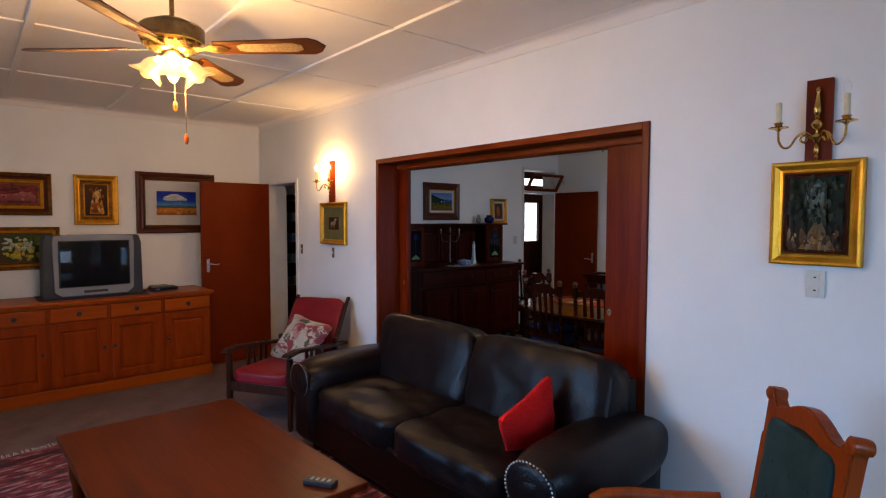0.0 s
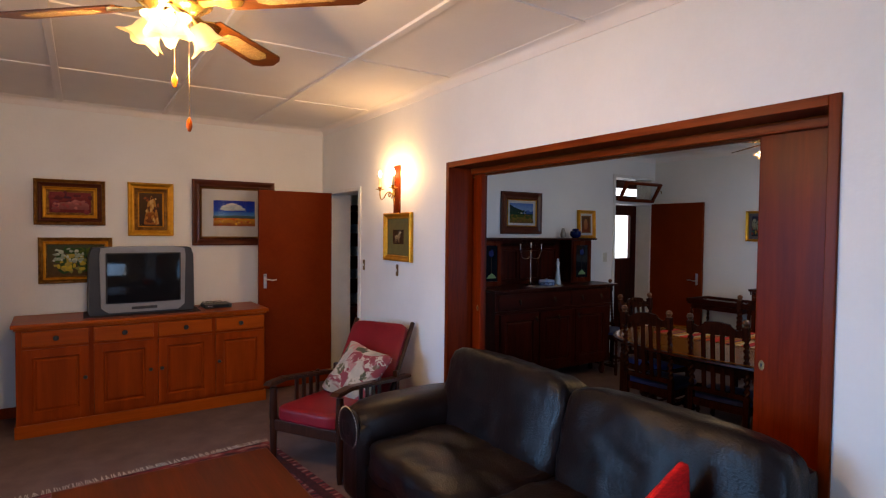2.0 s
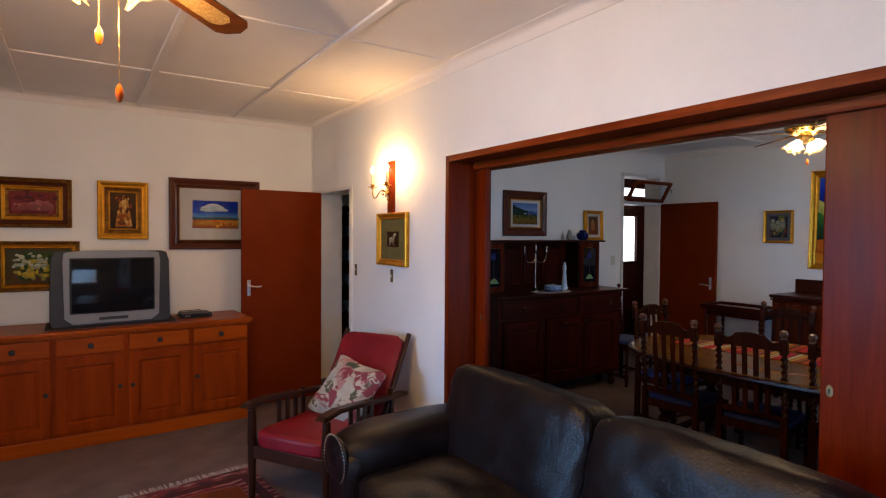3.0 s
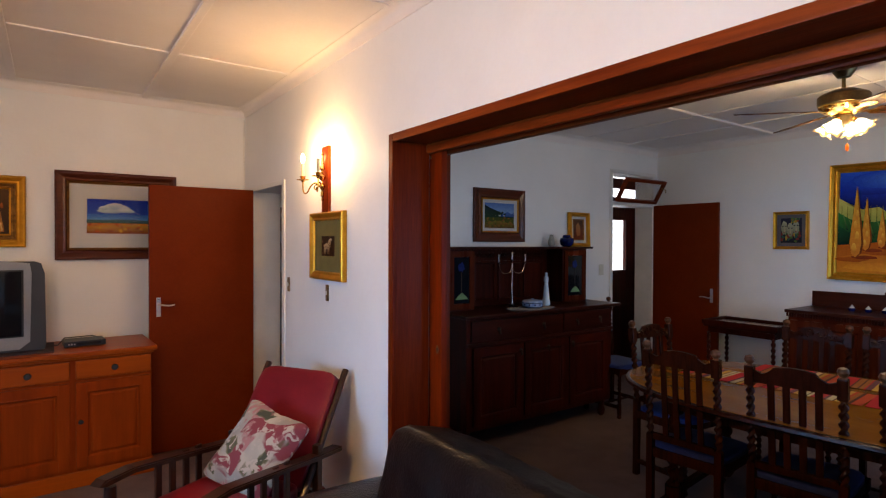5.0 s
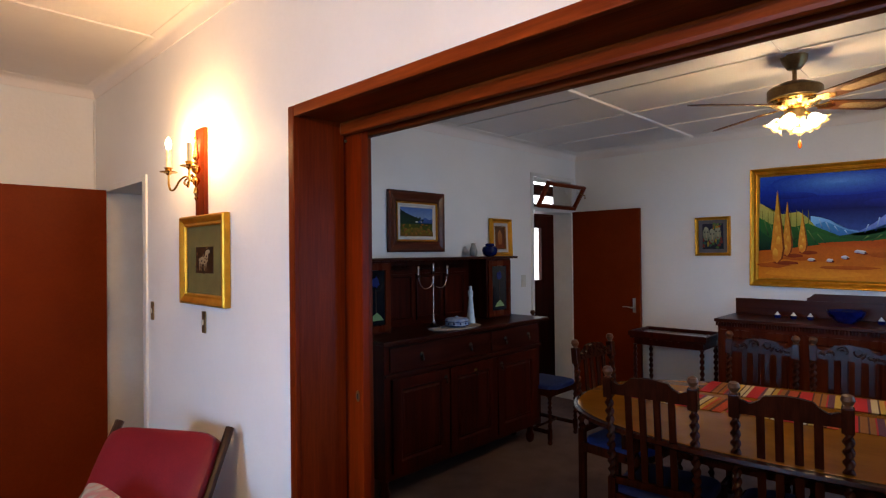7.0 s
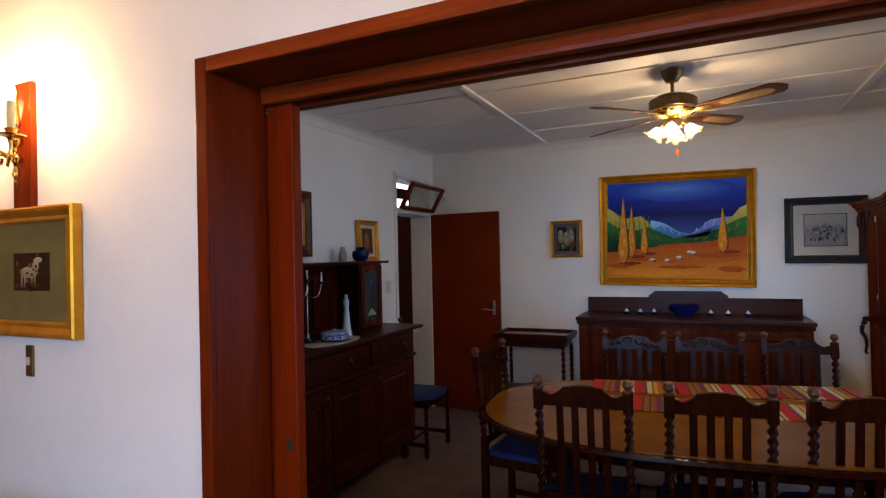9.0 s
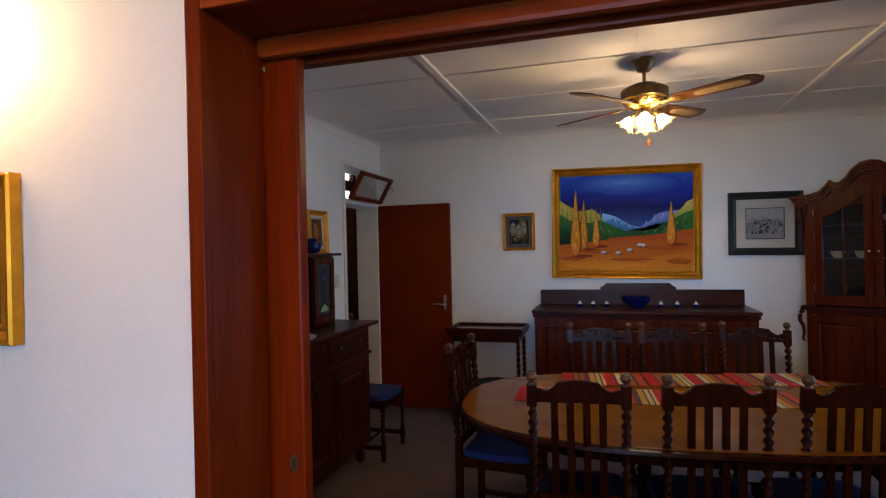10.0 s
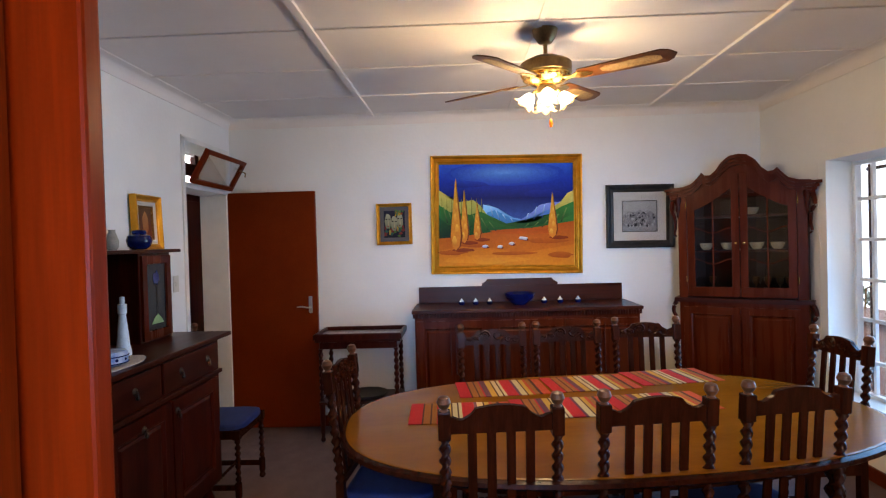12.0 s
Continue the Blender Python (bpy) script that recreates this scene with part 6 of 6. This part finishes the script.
# ---- corner display cabinet ----
def display_cabinet():
    e = empty("display_cabinet", pose(6.985, 1.535, 0, 0, 0, -118.8), "tall mahogany corner cabinet with an arched top and glazed doors", "cabinet")
    foot = [(-0.43, 0.0), (0.43, 0.0), (0.445, 0.03), (0.10, 0.59), (-0.43, 0.24)]

    def slab(pts, z0, z1):
        bm = bmesh.new()
        a = [bm.verts.new((x, y, z0)) for x, y in pts]
        b = [bm.verts.new((x, y, z1)) for x, y in pts]
        bm.faces.new(a[::-1]), bm.faces.new(b)
        for i in range(len(a)):
            j = (i + 1) % len(a)
            bm.faces.new((a[i], a[j], b[j], b[i]))
        return bm
    part("base", slab(foot, 0.0, 1.045), MAHOG, e)
    part("waist_moulding", slab([(-0.465, -0.03), (0.465, -0.03), (0.475, 0.03), (0.10, 0.595), (-0.455, 0.24)], 1.045, 1.078), DARKOAK_X, e)
    part("plinth", slab([(-0.45, -0.02), (0.45, -0.02), (0.45, 0.03), (0.10, 0.59), (-0.44, 0.24)], 0.0, 0.09), MAHOG, e)
    for a, b in ((-0.40, -0.005), (0.005, 0.40)):
        panel_door("lower_door", e, a, b, -0.004, 0.12, 1.01, MAHOG, 0.05)
    # back sheets, coloured darker than the mahogany to paint in the case's shade
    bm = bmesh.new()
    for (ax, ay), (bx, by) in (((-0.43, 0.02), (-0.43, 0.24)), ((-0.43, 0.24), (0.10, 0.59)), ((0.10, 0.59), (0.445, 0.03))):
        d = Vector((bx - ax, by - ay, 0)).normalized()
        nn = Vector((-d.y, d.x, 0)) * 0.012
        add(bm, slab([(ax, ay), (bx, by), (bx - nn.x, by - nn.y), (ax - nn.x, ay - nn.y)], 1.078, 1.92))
    part("case_back", bm, CASE_SHADE, e)
    half = [(0.0, 2.165), (0.06, 2.155), (0.115, 2.11), (0.15, 2.055), (0.19, 2.02), (0.225, 2.022), (0.25, 2.045), (0.275, 2.01), (0.32, 1.965), (0.38, 1.945), (0.455, 1.94)]
    full = [(-x, z) for x, z in half[::-1]] + half[1:]
    for k, (t, y0, y1) in enumerate(((0.022, -0.075, 0.04), (0.046, -0.05, 0.04), (0.070, -0.030, 0.04))):
        z_off = -0.024 * k
        out = [(x, z + z_off) for x, z in full] + [(x, z + z_off - 0.026) for x, z in full[::-1]]
        part("cornice_moulding", prism(out, y0, y1), MAHOG, e)
    part("crown_field", prism([(x, z - 0.07) for x, z in full] + [(0.43, 1.85), (-0.43, 1.85)], 0.006, 0.03), MAHOG, e)
    part("case_top", slab([(-0.43, 0.03), (0.43, 0.03), (0.10, 0.58), (-0.43, 0.24)], 1.90, 1.93), MAHOG, e)
    for s in (-1, 1):
        part("pilaster", box(s * 0.40 - 0.032, s * 0.40 + 0.032, -0.006, 0.02, 1.078, 1.92, 0.003), MAHOG, e)
        part("carved_drop", lathe([(0.0, 1.70), (0.010, 1.715), (0.008, 1.74), (0.018, 1.77), (0.014, 1.80), (0.026, 1.84), (0.022, 1.88), (0.030, 1.90)], 10, pose(s * 0.43, -0.01, 0)), DARKOAK, e, smooth=True)
        x0, x1 = (-0.365, -0.003) if s < 0 else (0.003, 0.365)
        outer, inner = (x0, x1) if s < 0 else (x1, x0)
        d = part("glazed_door", box(x0, x1, -0.012, 0.010, 1.09, 1.165, 0.002), MAHOG, e)
        gi, go = inner + s * 0.052, outer - s * 0.055
        part("stile", box(*sorted((outer, go)), -0.012, 0.010, 1.165, 1.93, 0.002), MAHOG, d)
        part("stile", box(*sorted((inner, gi)), -0.012, 0.010, 1.165, 2.03, 0.002), MAHOG, d)
        arch = [(go + (gi - go) * k / 8, 1.765 + 0.155 * (k / 8) ** 1.3) for k in range(9)]
        part("top_rail", prism(arch + [(gi, 2.05), (go, 1.90)], -0.012, 0.010), MAHOG, d)
        part("pane", box(*sorted((gi, go)), -0.002, 0.001, 1.165, 1.93), DARKGLASS, d)
        mx = (gi + go) / 2
        part("glazing_bar", box(mx - 0.006, mx + 0.006, -0.010, -0.002, 1.165, 1.86, 0.002), MAHOG, d)
        for z in (1.36, 1.60):
            part("glazing_bar", tube([(go + (gi - go) * k / 8, -0.006, z + 0.02 * math.cos(2 * math.pi * k / 8)) for k in range(9)], 0.005, 6), MAHOG, d)
        part("escutcheon", lathe([(0.010, 0), (0.008, 0.003), (0, 0.004)], 10, pose(inner + s * 0.025, -0.012, 1.50, 90)), BRASS, d)
    for k, (t, z) in enumerate(((0.0, 1.935), (0.016, 1.912), (0.030, 1.890), (0.040, 1.872))):
        part("cornice_return", box(0.425, 0.520 - t, -0.070 + t, 0.055 - t, z - 0.022, z, 0.004), MAHOG, e)
        part("cornice_return", box(-0.520 + t, -0.425, -0.070 + t, 0.055 - t, z - 0.022, z, 0.004), MAHOG, e)
    for s in (-1, 1):
        for z0, h in ((1.56, 0.30), (0.80, 0.24)):
            pts = curve([(s * 0.455, 0.0, z0 + h), (s * 0.468, -0.01, z0 + h * 0.92), (s * 0.476, -0.01, z0 + h * 0.70), (s * 0.455, -0.005, z0 + h * 0.50), (s * 0.450, -0.005, z0 + h * 0.25), (s * 0.458, -0.005, z0 + h * 0.08), (s * 0.445, 0.0, z0)], 4)
            part("carved_console", tube(pts, 0.018, 8, 0.007), DARKOAK, e, "carved scroll bracket", True)
        part("hinge", lathe([(0.004, 0), (0.004, 0.045)], 8, pose(s * 0.372, -0.016, 1.78)), BRASS, e)
        part("hinge", lathe([(0.004, 0), (0.004, 0.045)], 8, pose(s * 0.372, -0.016, 1.20)), BRASS, e)
    for z in (1.10, 1.43, 1.70):
        part("shelf", slab([(-0.41, 0.05), (0.40, 0.05), (0.10, 0.56), (-0.41, 0.23)], z, z + 0.014), DARKOAK_X, e)


display_cabinet()
M_CAB = pose(7.0, 1.53, 0, 0, 0, -118.8)
_b = tagged(finish("china_bowl", lathe([(0.018, 0), (0.030, 0.008), (0.046, 0.035), (0.050, 0.055), (0.046, 0.055), (0.028, 0.014), (0, 0.012)], 18), CANDLE, smooth=True), "small white china bowl on a cabinet shelf", "bowl", "china in the corner cabinet")
_b.matrix_world = M_CAB @ pose(-0.24, 0.12, 1.446)
for x, y, z in ((-0.09, 0.14, 1.446), (0.11, 0.14, 1.446), (0.25, 0.12, 1.446), (0.08, 0.16, 1.716)):
    copy_thing(_b, M_CAB @ pose(x, y, z))
_g = tagged(finish("goblet", lathe([(0.026, 0), (0.026, 0.003), (0.004, 0.008), (0.004, 0.05), (0.022, 0.075), (0.026, 0.12), (0.024, 0.12), (0.018, 0.078), (0, 0.062)], 14), ANTIQUE, smooth=True), "small brassy goblet on the cabinet's bottom shelf", "goblet", "goblets in the corner cabinet")
_g.matrix_world = M_CAB @ pose(0.18, 0.14, 1.116)
for x, y in ((0.26, 0.12), (0.32, 0.11), (0.10, 0.15), (-0.20, 0.14)):
    copy_thing(_g, M_CAB @ pose(x, y, 1.116))


# ---- dining chairs with barley-twist posts, facing local -y ----
def spiral(cx, cz, r, turns, s, y):
    return tube([(cx + s * r * (1 - 0.75 * k / 16) * math.cos(2 * math.pi * turns * k / 16 - 1.2), y, cz + r * (1 - 0.75 * k / 16) * math.sin(2 * math.pi * turns * k / 16 - 1.2)) for k in range(17)], 0.0068, 5)


def dining_chair(m, label):
    e = empty("dining_chair", m, label, "chair", "chairs round the dining table")
    for s in (-1, 1):
        lean = pose(s * 0.19, 0.185, 0.47, -5)
        p = part("back_post", twist(0.05, 0.455, 0.0215, 5, lean, 12), CHAIRWOOD, e, "barley-twist back post", True)
        part("post_block", _moved(box(-0.021, 0.021, -0.021, 0.021, 0.450, 0.546, 0.004), lean), CHAIRWOOD, p)
        part("finial", lathe([(0.016, 0.546), (0.011, 0.553), (0.018, 0.560), (0.0245, 0.575), (0.0185, 0.592), (0, 0.600)], 16, lean), BALLWOOD, p, "worn turned ball finial", True)
        part("rear_leg", prism([(-0.018, 0.53), (0.018, 0.53), (0.018, 0.30), (0.020, 0.0), (-0.016, 0.0), (-0.018, 0.30)], s * 0.19 - 0.018, s * 0.19 + 0.018, pose(0, 0.188, 0) @ Matrix(((0, 1, 0, 0), (1, 0, 0, 0), (0, 0, 1, 0), (0, 0, 0, 1)))), CHAIRWOOD, e)
        g = part("front_leg", twist(0.13, 0.40, 0.019, 3.5, pose(s * 0.20, -0.20, 0), 10), CHAIRWOOD, e, "barley-twist front leg", True)
        part("leg_block", box(s * 0.20 - 0.021, s * 0.20 + 0.021, -0.221, -0.179, 0.398, 0.455, 0.003), CHAIRWOOD, g)
        part("leg_foot", lathe([(0.012, 0), (0.022, 0.015), (0.014, 0.035), (0.021, 0.05), (0.021, 0.13)], 10, pose(s * 0.20, -0.20, 0)), CHAIRWOOD, g, smooth=True)
        part("side_stretcher", box(s * 0.195 - 0.011, s * 0.195 + 0.011, -0.185, 0.175, 0.085, 0.115, 0.003), CHAIRWOOD, e)
    lean = pose(0, 0.185, 0.47, -5)
    top = []
    for k in range(33):
        x = 0.172 - 0.344 * k / 32
        u = abs(x) / 0.172
        rise = min(1, max(0, (0.66 - u) / 0.20))
        top.append((x, 0.519 + 0.005 * math.cos(u * 20) * (u > 0.6) + 0.034 * rise * rise * (3 - 2 * rise) + 0.008 * (1 - min(1, u / 0.4) ** 2)))
    part("crest_rail", prism([(-0.172, 0.467), (0.172, 0.467)] + top, -0.011, 0.011, lean, 0.0025), CHAIRWOOD, e)
    for s in (-1, 1):
        for cx, cz, r in ((0.038, 0.521, 0.036), (0.098, 0.500, 0.023), (0.142, 0.495, 0.017)):
            part("scroll", _moved(spiral(s * cx, cz, r, 1.6, s, -0.013), lean), CHAIRWOOD, e, "carved scroll")
    part("lower_rail", _moved(box(-0.172, 0.172, -0.012, 0.012, 0.035, 0.070, 0.003), lean), CHAIRWOOD, e)
    for x in (-0.098, -0.033, 0.033, 0.098):
        part("slat", _moved(box(x - 0.0155, x + 0.0155, -0.006, 0.006, 0.068, 0.470, 0.002), lean), CHAIRWOOD, e)
    for b in ((-0.21, 0.21, -0.215, -0.19), (-0.21, 0.21, 0.17, 0.195)):
        part("seat_rail", box(*b, 0.40, 0.455, 0.004), CHAIRWOOD, e)
    for s in (-1, 1):
        part("seat_rail", box(s * 0.20 - 0.012, s * 0.20 + 0.012, -0.19, 0.17, 0.40, 0.455, 0.004), CHAIRWOOD, e)
    part("seat", soft(0.42, 0.40, 0.055, 6, 0.001, 3, 7, m=pose(0, -0.02, 0.462)), BLUESEAT, e, "blue upholstered drop-in seat", True)
    part("cross_stretcher", twist(-0.18, 0.18, 0.012, 5, pose(0, -0.02, 0.10, 0, 90, 0), 8), CHAIRWOOD, e, smooth=True)
    return e


def seat_at(bx, by, angle):
    """Chair pose from the middle of its back and the way it faces."""
    t = radians(angle)
    return pose(bx + 0.20 * math.sin(t), by - 0.20 * math.cos(t), 0, 0, 0, angle)


TWIST = "dark barley-twist oak chair with a blue seat"
_c = dining_chair(seat_at(4.575, 3.52, 95), TWIST + " at the table side")
for x, y, a in ((4.635, 2.985, 98), (4.73, 2.47, 101), (6.085, 3.465, -86), (6.135, 3.0, -88), (6.22, 2.49, -91)):
    copy_thing(_c, seat_at(x, y, a))
for x, y, a, what in ((5.31, 4.19, -5, " at the table end"), (5.62, 1.74, 184, " by the window"), (6.24, 5.44, 0, " beside the dresser")):
    c = copy_thing(_c, seat_at(x, y, a))
    c["label"] = TWIST + what


# ---- oval dining table ----
def oval(a, b, p=2.5, n=72):
    return [(a * abs(math.cos(t)) ** (2 / p) * (1 if math.cos(t) > 0 else -1), b * abs(math.sin(t)) ** (2 / p) * (1 if math.sin(t) > 0 else -1)) for t in (2 * math.pi * k / n for k in range(n))]


def table():
    e = empty("dining_table", pose(5.31, 2.98, 0, 0, 0, -83), "large oval dining table with honey oak top and twisted legs", "dining table")

    def disc(levels, p=2.5):
        bm = bmesh.new()
        rows = [[bm.verts.new((x, y, z)) for x, y in oval(a, b, p)] for a, b, z in levels]
        for u, v in zip(rows, rows[1:]):
            for k in range(len(u)):
                bm.faces.new((u[k], u[(k + 1) % len(u)], v[(k + 1) % len(v)], v[k]))
        bm.faces.new(rows[0][::-1]), bm.faces.new(rows[-1])
        return bm
    part("tabletop", disc([(1.195, 0.705, 0.742), (1.200, 0.710, 0.758), (1.192, 0.702, 0.760)]), TABLEOAK_X, e)
    part("table_edge", disc([(1.17, 0.68, 0.715), (1.205, 0.715, 0.720), (1.225, 0.735, 0.735), (1.222, 0.732, 0.750), (1.205, 0.715, 0.756)]), CHAIRWOOD, e, "dark moulded edge", True)
    part("apron", disc([(1.02, 0.55, 0.63), (1.02, 0.55, 0.715)]), CHAIRWOOD, e, smooth=True)
    for sx in (-1, 1):
        for sy in (-1, 1):
            g = part("leg", twist(0.16, 0.60, 0.040, 3, pose(sx * 0.80, sy * 0.40, 0), 12), CHAIRWOOD, e, "thick barley-twist leg", True)
            part("leg_block", box(sx * 0.80 - 0.045, sx * 0.80 + 0.045, sy * 0.40 - 0.045, sy * 0.40 + 0.045, 0.595, 0.70, 0.004), CHAIRWOOD, g)
            part("leg_foot", lathe([(0.03, 0), (0.05, 0.03), (0.035, 0.07), (0.045, 0.09), (0.045, 0.165)], 14, pose(sx * 0.80, sy * 0.40, 0)), CHAIRWOOD, g, smooth=True)
        part("stretcher", box(sx * 0.80 - 0.02, sx * 0.80 + 0.02, -0.36, 0.36, 0.10, 0.14, 0.004), CHAIRWOOD, e)


TABLEOAK_X = surface("honey_oak_top", (0.145, 0.048, 0.0022), (0.23, 0.082, 0.0050), 1.3, 0.17, 0.06, (0.8, 2.4, 2.4), coat=0.0, fine=22, var=0.10, gloss=0.14)
table()

STRIPES = [surface("mat_" + n, c, tuple(v * 1.15 for v in c), 60, 0.85, 0.5, (1, 6, 1), fine=200, var=0.3) for n, c in (
    ("red", (0.36, 0.010, 0.010)), ("ochre", (0.24, 0.085, 0.010)), ("cream", (0.46, 0.36, 0.18)), ("yellow", (0.42, 0.24, 0.03)), ("plum", (0.10, 0.030, 0.045)), ("brown", (0.055, 0.014, 0.005)), ("orange", (0.36, 0.045, 0.008)))]
ORDER = [(0, 8), (5, 1), (1, 4), (5, 1), (1, 3), (0, 1), (4, 4), (3, 4), (5, 1), (2, 3), (5, 1), (2, 2), (0, 8), (4, 2), (2, 4), (5, 1), (3, 3), (6, 2), (1, 3), (5, 2), (6, 6)]


def place_mat():
    e = empty("place_mat", pose(0, 0, 0), "red, ochre and cream striped woven mat on the dining table", "place mat", "place mats on the dining table")
    total = sum(w for _, w in ORDER)
    x = -0.24
    for c, w in ORDER:
        x1 = x + 0.48 * w / total
        part("stripe", box(x, x1, -0.155, 0.155, 0, 0.0025 + 0.0003 * (w % 3)), STRIPES[c], e)
        x = x1
    return e


_m = place_mat()
for i, (x, y, a, z) in enumerate(((5.745, 3.44, -84, 0), (5.81, 2.95, -82, 0.0015), (5.93, 2.46, -80, 0), (5.32, 3.66, -88, 0), (5.37, 3.17, -86, 0.0015), (5.43, 2.69, -82, 0))):
    m = pose(x, y, 0.7615 + z, 0, 0, a)
    if i == 0:
        _m.matrix_world = m
    else:
        copy_thing(_m, m)
